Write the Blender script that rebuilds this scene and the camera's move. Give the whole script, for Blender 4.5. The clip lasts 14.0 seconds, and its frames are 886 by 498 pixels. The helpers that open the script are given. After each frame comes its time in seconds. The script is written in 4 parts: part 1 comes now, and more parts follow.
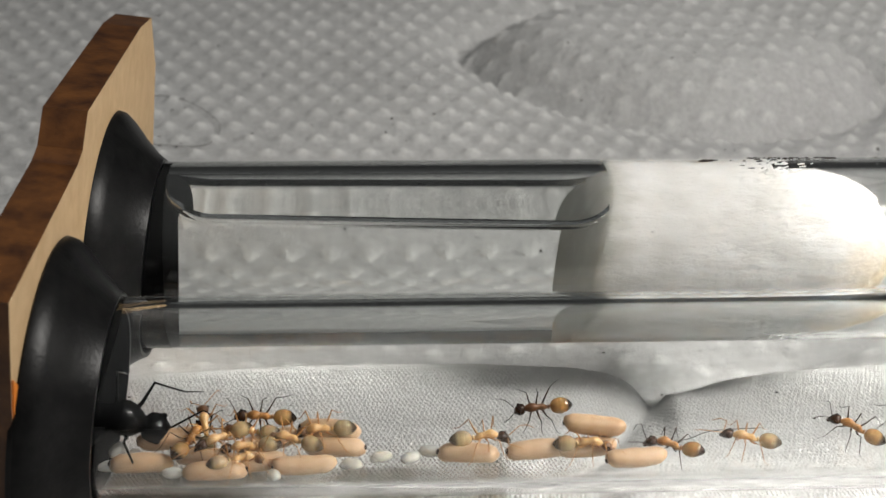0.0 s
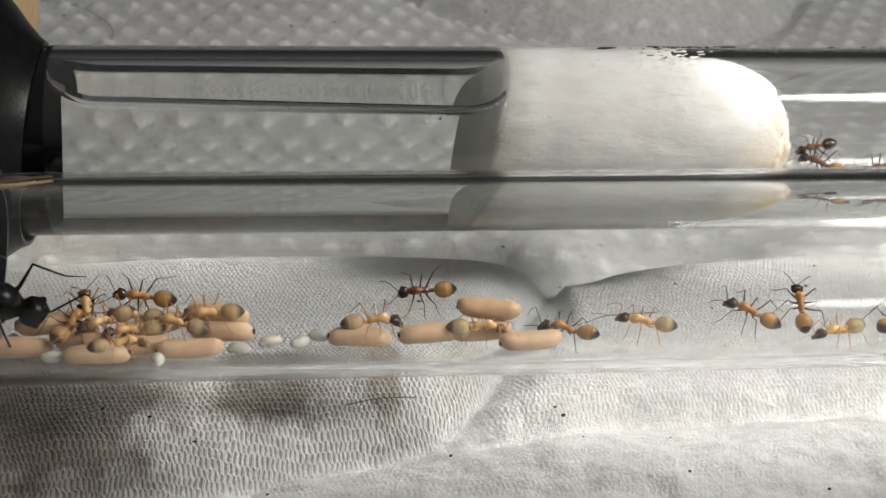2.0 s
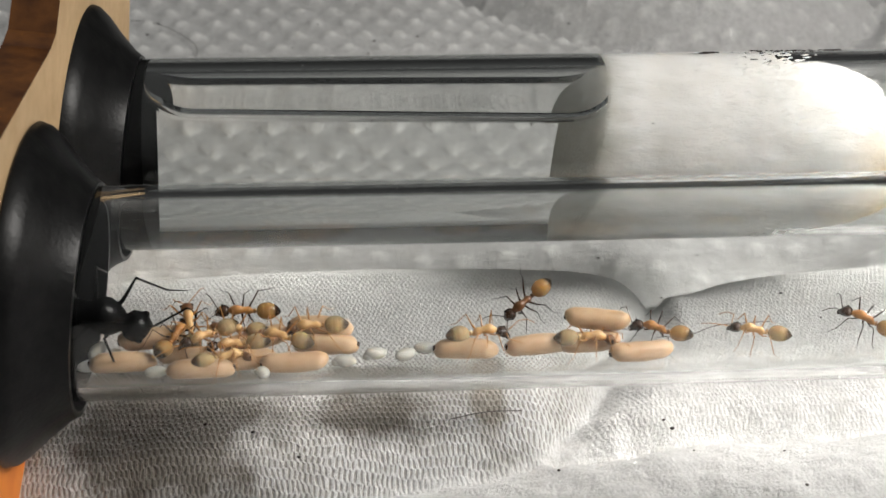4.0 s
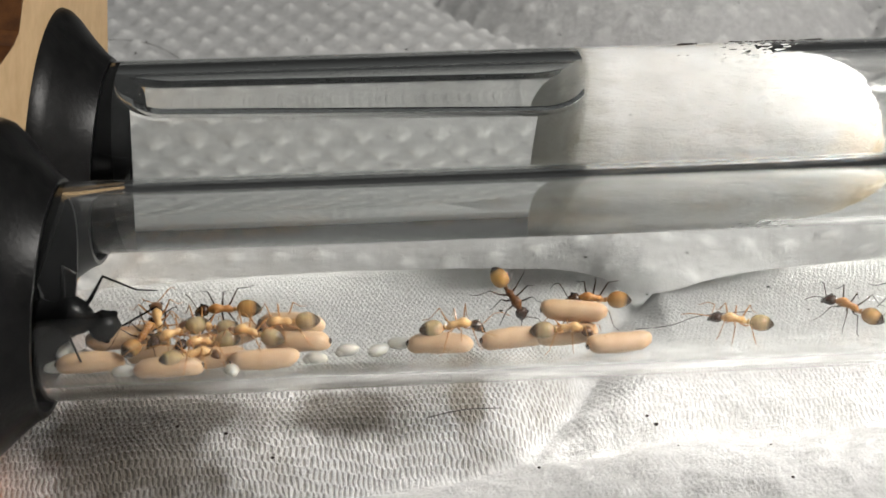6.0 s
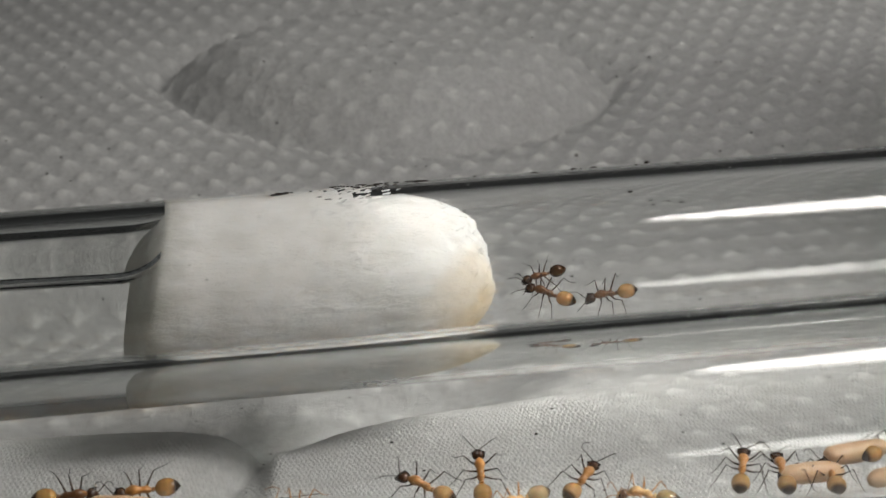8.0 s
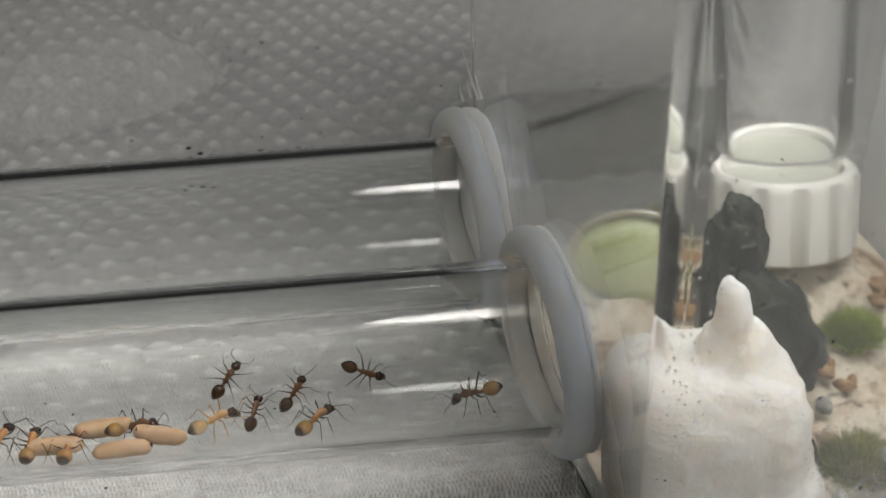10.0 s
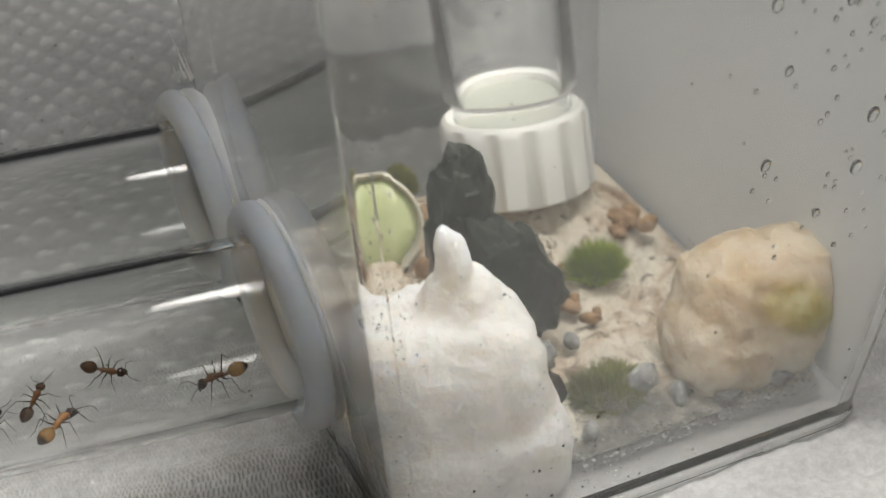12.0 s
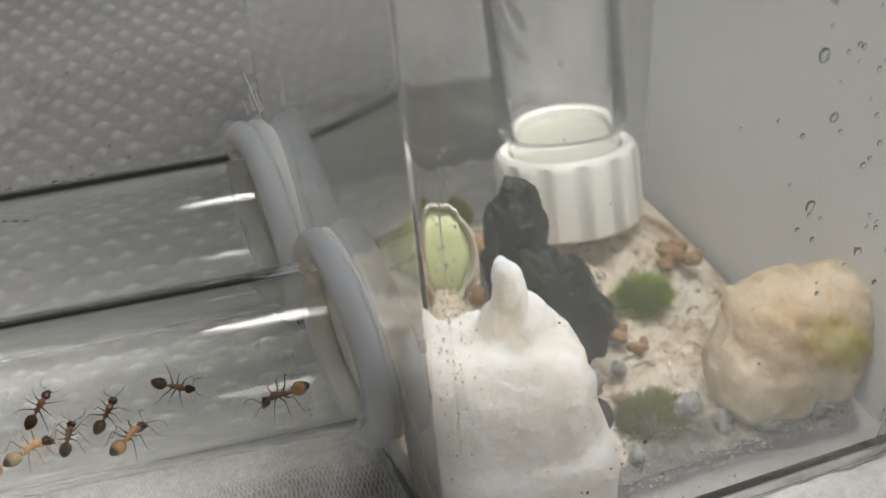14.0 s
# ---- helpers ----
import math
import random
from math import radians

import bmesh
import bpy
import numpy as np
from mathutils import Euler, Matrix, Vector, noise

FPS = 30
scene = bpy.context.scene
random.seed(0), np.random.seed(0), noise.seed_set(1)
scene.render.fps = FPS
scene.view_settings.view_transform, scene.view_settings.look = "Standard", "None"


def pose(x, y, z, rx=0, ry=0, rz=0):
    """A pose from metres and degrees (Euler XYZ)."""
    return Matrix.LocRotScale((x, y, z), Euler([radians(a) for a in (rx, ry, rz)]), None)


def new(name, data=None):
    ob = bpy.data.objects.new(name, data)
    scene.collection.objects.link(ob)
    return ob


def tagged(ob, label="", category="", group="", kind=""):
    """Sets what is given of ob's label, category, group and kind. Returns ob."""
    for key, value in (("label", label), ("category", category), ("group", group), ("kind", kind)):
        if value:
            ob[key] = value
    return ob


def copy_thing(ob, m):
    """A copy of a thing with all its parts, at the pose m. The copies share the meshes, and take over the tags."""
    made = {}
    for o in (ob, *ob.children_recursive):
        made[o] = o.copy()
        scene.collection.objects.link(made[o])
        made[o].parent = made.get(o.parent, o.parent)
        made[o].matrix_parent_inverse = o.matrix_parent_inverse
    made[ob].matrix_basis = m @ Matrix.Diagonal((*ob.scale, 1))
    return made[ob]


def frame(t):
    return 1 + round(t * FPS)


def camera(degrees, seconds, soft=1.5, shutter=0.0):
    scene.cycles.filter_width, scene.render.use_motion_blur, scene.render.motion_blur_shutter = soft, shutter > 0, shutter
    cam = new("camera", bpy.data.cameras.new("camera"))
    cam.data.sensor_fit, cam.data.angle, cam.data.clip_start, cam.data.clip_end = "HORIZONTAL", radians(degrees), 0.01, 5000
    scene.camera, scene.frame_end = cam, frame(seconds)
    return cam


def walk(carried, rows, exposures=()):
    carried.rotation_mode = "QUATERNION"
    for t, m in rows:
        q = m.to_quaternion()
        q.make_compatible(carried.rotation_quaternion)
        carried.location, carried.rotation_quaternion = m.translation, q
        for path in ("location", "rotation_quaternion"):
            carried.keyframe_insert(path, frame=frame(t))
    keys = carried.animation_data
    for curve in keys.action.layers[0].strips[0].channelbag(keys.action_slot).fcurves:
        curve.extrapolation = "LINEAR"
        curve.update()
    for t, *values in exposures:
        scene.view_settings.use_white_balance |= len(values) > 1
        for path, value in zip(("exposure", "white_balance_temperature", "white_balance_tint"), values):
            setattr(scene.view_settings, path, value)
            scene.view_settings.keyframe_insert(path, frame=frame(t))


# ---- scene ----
cam = camera(33.81, 14.0, soft=1.5)
# seconds, x, y, z in metres; yaw, pitch, roll in degrees
PATH = [
    (0.0, -0.0055, -0.0078, 0.0824, -3.69, -29.77, 1.29),
    (0.5, -0.0061, -0.0104, 0.0821, -5.41, -30.49, 1.97),
    (1.0, -0.0050, -0.0117, 0.0807, -7.08, -30.58, 3.49),
    (1.5, -0.0038, -0.0097, 0.0777, -7.48, -30.83, 3.58),
    (2.0, -0.0034, -0.0085, 0.0757, -7.60, -31.35, 3.27),
    (2.5, -0.0056, -0.0068, 0.0743, -7.21, -31.08, 2.73),
    (3.0, -0.0073, -0.0058, 0.0733, -6.21, -31.09, 1.97),
    (3.2, -0.0075, -0.0061, 0.0735, -5.91, -30.85, 1.80),
    (5.3, -0.0056, -0.0073, 0.0723, -3.28, -30.20, -0.08),
    (5.5, -0.0055, -0.0083, 0.0711, -3.30, -29.48, -0.47),
    (6.0, -0.0031, -0.0071, 0.0692, -3.90, -28.89, -0.36),
    (6.5, 0.0009, -0.0052, 0.0726, -5.14, -29.89, 0.23),
    (7.0, 0.0060, -0.0038, 0.0759, -5.02, -29.43, -0.40),
    (7.5, 0.0193, 0.0006, 0.0782, -5.99, -29.62, -0.67),
    (8.0, 0.0273, 0.0027, 0.0787, -6.66, -29.53, -1.30),
    (8.5, 0.0368, 0.0016, 0.0792, -7.19, -30.27, -0.63),
    (9.0, 0.0584, -0.0133, 0.0896, -4.07, -31.67, -0.89),
    (9.2, 0.0791, -0.0164, 0.0921, -1.35, -31.90, -1.95),
    (11.3, 0.0969, -0.0147, 0.0891, -11.46, -33.30, -4.76),
    (11.5, 0.0979, -0.0137, 0.0895, -11.71, -33.57, -5.27),
    (12.0, 0.1010, -0.0172, 0.0896, -11.92, -33.73, -5.49),
    (12.5, 0.1007, -0.0194, 0.0923, -11.73, -33.09, -5.26),
    (13.0, 0.1008, -0.0198, 0.0922, -11.24, -32.82, -5.19),
    (13.5, 0.1006, -0.0206, 0.0925, -10.83, -32.93, -5.29),
    (14.0, 0.0986, -0.0217, 0.0932, -10.17, -32.53, -5.25),
]


def view(x, y, z, yaw, pitch, roll):
    """A camera pose from its place, yaw to the left of +y, pitch up, and roll."""
    return pose(x, y, z, 90 + pitch, 0, yaw) @ pose(0, 0, 0, 0, 0, roll)


cam.data.dof.use_dof, cam.data.dof.focus_distance, cam.data.dof.aperture_fstop = True, 0.127, 84.0
EXPOSURES = [(0.0, 0.30), (1.2, 0.16), (2.0, 0.0), (3.0, 0.08), (5.3, 0.42), (6.5, 0.32), (7.5, -0.1), (8.0, -0.42), (8.5, -0.62), (9.0, -0.72), (9.2, -0.72), (11.3, -0.5), (14.0, -0.5)]
walk(cam, [(t, view(*row)) for t, *row in PATH], EXPOSURES)

# ---- light: a small bright lamp head above the box, and the dim room with its pale ceiling ----
world = bpy.data.worlds.new("room_light")
scene.world = world
world.use_nodes = True
wn, wl = world.node_tree.nodes, world.node_tree.links
up = wn.new("ShaderNodeSeparateXYZ")
wl.new(wn.new("ShaderNodeTexCoord").outputs["Generated"], up.inputs[0])
rise = wn.new("ShaderNodeMapRange")
rise.interpolation_type = "SMOOTHSTEP"
rise.inputs["From Min"].default_value, rise.inputs["From Max"].default_value = 0.1, 1.0
rise.inputs["To Min"].default_value, rise.inputs["To Max"].default_value = 0.018, 0.17
wl.new(up.outputs[2], rise.inputs[0])
wl.new(rise.outputs[0], wn["Background"].inputs[1])
wn["Background"].inputs[0].default_value = (0.88, 0.89, 0.87, 1)


def area_lamp(name, m, sx, sy, watts, colour=(1, 0.97, 0.92), spread=180):
    data = bpy.data.lights.new(name, "AREA")
    data.shape, data.size, data.size_y, data.energy, data.color = "ELLIPSE", sx, sy, watts, colour
    data.spread = radians(spread)
    ob = new(name, data)
    ob.matrix_world = m
    return ob


# the lamp hangs over the box and is tilted to the tubes, its long side along them
down = Vector((-0.38, 0.18, -0.90)).normalized()
long_side = (Vector((1, 0, 0)) - down * down.x).normalized()
turned = Matrix((long_side, (-down).cross(long_side), -down)).transposed().to_4x4()
turned.translation = (0.148, 0.074, 0.142)
area_lamp("lamp_head", turned, 0.120, 0.034, 0.20, spread=140)


# ---- materials ----
def material(name):
    m = bpy.data.materials.new(name)
    m.use_nodes = True
    return m, m.node_tree.nodes, m.node_tree.links, m.node_tree.nodes["Principled BSDF"]


def noise_node(nodes, links, scale, detail=4, rough=0.55, coords=None):
    n = nodes.new("ShaderNodeTexNoise")
    n.inputs["Scale"].default_value, n.inputs["Detail"].default_value, n.inputs["Roughness"].default_value = scale, detail, rough
    if coords:
        links.new(coords, n.inputs["Vector"])
    return n


def ramp(nodes, links, source, stops):
    r = nodes.new("ShaderNodeValToRGB")
    while len(r.color_ramp.elements) < len(stops):
        r.color_ramp.elements.new(0.5)
    for e, (p, c) in zip(r.color_ramp.elements, stops):
        e.position, e.color = p, (*c, 1)
    links.new(source, r.inputs[0])
    return r


def mixed(nodes, links, fac, a, b, mode="MIX"):
    m = nodes.new("ShaderNodeMix")
    m.data_type, m.blend_type = "RGBA", mode
    for value, slot in ((fac, 0), (a, 6), (b, 7)):
        if hasattr(value, "links"):
            links.new(value, m.inputs[slot])
        elif slot == 0:
            m.inputs[0].default_value = value
        else:
            m.inputs[slot].default_value = (*value, 1)
    return m.outputs[2]


def bump(nodes, links, bsdf, height, strength, distance):
    b = nodes.new("ShaderNodeBump")
    b.inputs["Strength"].default_value, b.inputs["Distance"].default_value = strength, distance
    links.new(height, b.inputs["Height"])
    links.new(b.outputs[0], bsdf.inputs["Normal"])


def place_coords(nodes):
    return nodes.new("ShaderNodeNewGeometry").outputs["Position"]


def own_coords(nodes):
    return nodes.new("ShaderNodeTexCoord").outputs["Object"]


def simple(name, low, high, rough=0.5, scale=900, bump_scale=3000, strength=0.3, distance=0.0002, coat=0.0, sub=0.0, sub_radius=0.001, spec=0.5):
    """Two tones of one surface with fine relief."""
    m, n, l, b = material(name)
    c = own_coords(n)
    t = noise_node(n, l, scale, 5, 0.6, c)
    r = ramp(n, l, t.outputs[0], [(0.32, low), (0.68, high)])
    l.new(r.outputs[0], b.inputs["Base Color"])
    b.inputs["Roughness"].default_value = rough
    b.inputs["Coat Weight"].default_value = coat
    b.inputs["Specular IOR Level"].default_value = spec
    if sub:
        b.inputs["Subsurface Weight"].default_value = sub
        b.inputs["Subsurface Radius"].default_value = (1.0, 0.8, 0.6)
        b.inputs["Subsurface Scale"].default_value = sub_radius
    bump(n, l, b, noise_node(n, l, bump_scale, 4, 0.6, c).outputs[0], strength, distance)
    return m


def clear(name, ior, tint=(1, 1, 1), rough=0.0, through_=1.0):
    m, n, l, b = material(name)
    b.inputs["Base Color"].default_value = (*tint, 1)
    b.inputs["Roughness"].default_value = rough
    b.inputs["IOR"].default_value = ior
    b.inputs["Transmission Weight"].default_value = through_
    return m


def fabric():
    """White mattress ticking: fuzzy, with dust, faint stains and the brood's painted shade; where "open_knit" is 1, a
    staggered net of small oval holes.
    """
    m, n, l, b = material("ticking")
    c = place_coords(n)
    zone = n.new("ShaderNodeAttribute")
    zone.attribute_name = "open_knit"
    knit = zone.outputs["Fac"]

    def calc(op, x, y):
        q = n.new("ShaderNodeMath")
        q.operation = op
        for slot, v in ((0, x), (1, y)):
            if hasattr(v, "links"):
                l.new(v, q.inputs[slot])
            else:
                q.inputs[slot].default_value = v
        return q.outputs[0]

    stain = noise_node(n, l, 45, 4, 0.6, c)
    base = ramp(n, l, stain.outputs[0], [(0.3, (0.68, 0.678, 0.672)), (0.7, (0.80, 0.798, 0.792))]).outputs[0]
    v = n.new("ShaderNodeTexVoronoi")
    v.inputs["Scale"].default_value = 330
    l.new(c, v.inputs["Vector"])
    speck = ramp(n, l, v.outputs["Distance"], [(0.05, (1, 1, 1)), (0.11, (0, 0, 0))])
    pick = ramp(n, l, v.outputs["Color"], [(0.80, (0, 0, 0)), (0.86, (1, 1, 1))])
    both = mixed(n, l, 1.0, speck.outputs[0], pick.outputs[0], "MULTIPLY")
    base = mixed(n, l, both, base, (0.17, 0.16, 0.15))
    fuzz = noise_node(n, l, 3600, 4, 0.75, c)
    tufts = ramp(n, l, noise_node(n, l, 1300, 4, 0.7, c).outputs[0], [(0.35, (0.80, 0.80, 0.80)), (0.65, (1, 1, 1))])
    base = mixed(n, l, 1.0, base, tufts.outputs[0], "MULTIPLY")
    # raised dots are coloured lighter, by their height
    dot_rise = n.new("ShaderNodeAttribute")
    dot_rise.attribute_name = "tuft"
    base = mixed(n, l, 1.0, base, ramp(n, l, dot_rise.outputs["Fac"], [(0.1, (0.90, 0.90, 0.90)), (0.7, (1.18, 1.18, 1.17))]).outputs[0], "MULTIPLY")
    # dirt caught in the knit
    grime = ramp(n, l, noise_node(n, l, 140, 5, 0.65, c).outputs[0], [(0.46, (1.0, 1.0, 1.0)), (0.68, (0.62, 0.60, 0.56))])
    base = mixed(n, l, knit, base, mixed(n, l, 1.0, base, grime.outputs[0], "MULTIPLY"))
    # shade cast by the brood, painted brown into the fabric colour
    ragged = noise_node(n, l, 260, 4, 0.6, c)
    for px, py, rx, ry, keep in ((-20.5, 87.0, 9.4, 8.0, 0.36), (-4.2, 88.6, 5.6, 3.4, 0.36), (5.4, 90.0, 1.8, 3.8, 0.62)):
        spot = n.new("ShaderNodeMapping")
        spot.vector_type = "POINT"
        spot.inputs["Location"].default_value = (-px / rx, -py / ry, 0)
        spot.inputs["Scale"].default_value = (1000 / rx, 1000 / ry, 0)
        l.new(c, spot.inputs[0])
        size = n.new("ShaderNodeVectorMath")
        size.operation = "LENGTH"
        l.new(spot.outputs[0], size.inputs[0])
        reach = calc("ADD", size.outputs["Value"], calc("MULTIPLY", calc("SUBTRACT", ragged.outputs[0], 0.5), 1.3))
        darkened = ramp(n, l, reach, [(0.62, (keep, 0.93 * keep, 0.83 * keep)), (1.0, (1, 1, 1))])
        base = mixed(n, l, 1.0, base, darkened.outputs[0], "MULTIPLY")
    # the net: three waves at sixty degrees give staggered holes, slightly pulled out of line
    pull = noise_node(n, l, 150, 4, 0.6, c)
    shift = n.new("ShaderNodeVectorMath")
    shift.operation = "MULTIPLY_ADD"
    l.new(pull.outputs["Color"], shift.inputs[0])
    shift.inputs[1].default_value = (0.0017, 0.0030, 0)
    l.new(c, shift.inputs[2])
    waves = []
    for kx, ky in ((2.3, -0.78), (0.0, 1.56), (2.3, 0.78)):
        d = n.new("ShaderNodeVectorMath")
        d.operation = "DOT_PRODUCT"
        d.inputs[1].default_value = (2000 * math.pi * kx, 2000 * math.pi * ky, 0)
        l.new(shift.outputs[0], d.inputs[0])
        waves.append(calc("COSINE", d.outputs["Value"], 0.0))
    net = calc("ADD", calc("ADD", waves[0], calc("MULTIPLY", waves[1], 0.15)), waves[2])
    net = calc("ADD", net, calc("MULTIPLY", calc("SUBTRACT", fuzz.outputs[0], 0.5), 1.8))
    hole = ramp(n, l, calc("ADD", calc("MULTIPLY", net, 0.3333), 0.3), [(0.18, (0, 0, 0)), (0.66, (1, 1, 1))])
    open_hole = calc("MULTIPLY", hole.outputs[0], knit)
    base = mixed(n, l, open_hole, base, mixed(n, l, 1.0, base, (0.62, 0.60, 0.565), "MULTIPLY"))
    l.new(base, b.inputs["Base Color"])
    wool = noise_node(n, l, 620, 5, 0.62, c)
    bump(n, l, b, calc("ADD", calc("MULTIPLY", wool.outputs[0], 2.6), calc("SUBTRACT", fuzz.outputs[0], calc("MULTIPLY", open_hole, 1.4))), 0.8, 0.0002)
    b.inputs["Roughness"].default_value = 0.95
    b.inputs["Specular IOR Level"].default_value = 0.1
    b.inputs["Sheen Weight"].default_value = 0.25
    b.inputs["Sheen Roughness"].default_value = 0.5
    return m


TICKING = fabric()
GLASS = clear("tube_glass", 1.47, (0.985, 0.995, 0.99))
WATER = clear("water", 1.333, (0.985, 0.99, 0.985))
PLASTIC = clear("box_plastic", 1.47, (0.985, 0.99, 0.985), 0.03, 0.95)
FOGGED = clear("fogged_plastic", 1.47, (0.93, 0.94, 0.93), 0.5, 0.40)
HAZY = clear("hazy_plastic", 1.47, (0.90, 0.91, 0.90), 0.08, 0.93)
RUBBER = simple("black_rubber", (0.003, 0.003, 0.0034), (0.009, 0.009, 0.009), 0.33, 700, 2500, 0.25, 0.0001, spec=0.22)
WET_RUBBER = simple("wet_black_rubber", (0.0015, 0.0015, 0.0015), (0.004, 0.004, 0.004), 0.6, 700, 2500, 0.2, 0.0001, spec=0.0)
SILICONE = simple("white_silicone", (0.91, 0.87, 0.82), (0.95, 0.92, 0.88), 0.42, 250, 1800, 0.1, 0.0001, sub=1.0, sub_radius=0.016)
WOOD = simple("plywood_face", (0.50, 0.33, 0.165), (0.60, 0.42, 0.23), 0.6, 500, 4000, 0.25, 0.0001)
CHAR = simple("laser_cut_edge", (0.05, 0.016, 0.005), (0.20, 0.075, 0.018), 0.35, 350, 1500, 0.2, 0.0002)
ORANGE = simple("orange_print", (0.75, 0.20, 0.02), (0.85, 0.27, 0.03), 0.45, 300, 2500, 0.1, 0.0001)


def cotton_material():
    """Packed cotton: grey and wet next to the water, dry and white further on, with a honey stain at the open end."""
    m, n, l, b = material("cotton")
    c = own_coords(n)
    sep = n.new("ShaderNodeSeparateXYZ")
    l.new(c, sep.inputs[0])
    stretch = n.new("ShaderNodeMapping")
    stretch.inputs["Scale"].default_value = (0.45, 1, 1)
    l.new(c, stretch.inputs[0])
    wisps = noise_node(n, l, 420, 6, 0.62, stretch.outputs[0])
    dry = ramp(n, l, wisps.outputs[0], [(0.3, (0.62, 0.615, 0.60)), (0.7, (0.74, 0.735, 0.725))]).outputs[0]
    clumps = ramp(n, l, noise_node(n, l, 170, 5, 0.65, c).outputs[0], [(0.35, (0.86, 0.86, 0.85)), (0.6, (1, 1, 1))])
    dry = mixed(n, l, 1.0, dry, clumps.outputs[0], "MULTIPLY")
    wob = n.new("ShaderNodeMath")
    wob.operation = "MULTIPLY_ADD"
    l.new(wisps.outputs[0], wob.inputs[0])
    wob.inputs[1].default_value = 0.006
    l.new(sep.outputs[0], wob.inputs[2])
    soak = n.new("ShaderNodeMapRange")
    soak.inputs["From Min"].default_value, soak.inputs["From Max"].default_value = 0.0170, 0.0225
    l.new(wob.outputs[0], soak.inputs[0])
    base = mixed(n, l, soak.outputs[0], (0.37, 0.365, 0.32), dry)
    spot = n.new("ShaderNodeVectorMath")
    spot.operation = "DISTANCE"
    spot.inputs[1].default_value = (0.0425, -0.0045, -0.0035)
    l.new(c, spot.inputs[0])
    far = n.new("ShaderNodeMath")
    far.operation = "MULTIPLY_ADD"
    l.new(wisps.outputs[0], far.inputs[0])
    far.inputs[1].default_value = 0.007
    l.new(spot.outputs["Value"], far.inputs[2])
    honey = n.new("ShaderNodeMapRange")
    honey.inputs["From Min"].default_value, honey.inputs["From Max"].default_value = 0.0115, 0.0035
    l.new(far.outputs[0], honey.inputs[0])
    base = mixed(n, l, honey.outputs[0], base, (0.62, 0.46, 0.24))
    l.new(base, b.inputs["Base Color"])
    b.inputs["Roughness"].default_value, b.inputs["Specular IOR Level"].default_value = 0.95, 0.1
    b.inputs["Subsurface Weight"].default_value, b.inputs["Subsurface Scale"].default_value = 1.0, 0.004
    b.inputs["Subsurface Radius"].default_value = (1.0, 0.9, 0.8)
    bump(n, l, b, noise_node(n, l, 900, 6, 0.65, stretch.outputs[0]).outputs[0], 0.9, 0.0005)
    return m


COTTON = cotton_material()


# ---- building helpers; shapes are given in millimetres ----
def finish(bm, name, material_, parent=None, label="", smooth=True, materials=()):
    bmesh.ops.recalc_face_normals(bm, faces=bm.faces) if smooth not in ("keep", "open") else None
    for e in bm.edges:
        e.smooth = smooth == "keep" or e.calc_face_angle(0.0) < 0.7
    me = bpy.data.meshes.new(name)
    for v in bm.verts:
        v.co *= 0.001
    bm.to_mesh(me)
    bm.free()
    me.materials.append(material_)
    for m in materials:
        me.materials.append(m)
    me.polygons.foreach_set("use_smooth", [bool(smooth)] * len(me.polygons))
    ob = new(name, me)
    if parent:
        ob.parent = parent
    if label:
        tagged(ob, label)
    return ob


def part(name, bm, material_, parent, label="", smooth=True):
    return finish(bm, name, material_, parent, label, smooth)


def empty(name, x=0, y=0, z=0):
    ob = new(name)
    ob.empty_display_size = 0.002
    ob.location = (x * 0.001, y * 0.001, z * 0.001)
    return ob


def lathe(bm, profile, steps=48, closed=False, m=None):
    """Turn (x, r) pairs about the x axis."""
    m = m or Matrix()
    rings = []
    for x, r in profile:
        rings.append([bm.verts.new(m @ Vector((x, r * math.sin(a), r * math.cos(a)))) for a in (2 * math.pi * k / steps for k in range(steps))])
    pairs = list(zip(rings, rings[1:])) + ([(rings[-1], rings[0])] if closed else [])
    for a, b in pairs:
        for k in range(steps):
            bm.faces.new((a[k], a[(k + 1) % steps], b[(k + 1) % steps], b[k]))
    if not closed:
        bm.faces.new(rings[0][::-1])
        bm.faces.new(rings[-1])
    return rings


def lump(bm, centre, radii, seed=0, rough=0.0, freq=0.3, segs=16, m=None, square=1.0):
    """A rounded body with an uneven skin."""
    m = m or Matrix()
    shift, centre = Vector((seed * 7.3, seed * 3.1, seed * 1.7)), Vector(centre)
    bands = max(4, segs // 2 + 1)

    def skin(x, y, z):
        if square != 1.0:
            x, y, z = (math.copysign(abs(c) ** square, c) for c in (x, y, z))
        p = Vector((x * radii[0], y * radii[1], z * radii[2]))
        if rough:
            p *= 1 + rough * noise.fractal(p * freq + shift, 0.8, 2.0, 4)
        return bm.verts.new(m @ (p + centre))

    rings = []
    for i in range(1, bands):
        t = math.pi * i / bands
        rings.append([skin(math.sin(t) * math.cos(2 * math.pi * k / segs), math.sin(t) * math.sin(2 * math.pi * k / segs), math.cos(t)) for k in range(segs)])
    top, foot = skin(0, 0, 1), skin(0, 0, -1)
    for a, b in zip(rings, rings[1:]):
        for k in range(segs):
            bm.faces.new((a[k], b[k], b[(k + 1) % segs], a[(k + 1) % segs]))
    for k in range(segs):
        bm.faces.new((top, rings[0][k], rings[0][(k + 1) % segs]))
        bm.faces.new((foot, rings[-1][(k + 1) % segs], rings[-1][k]))


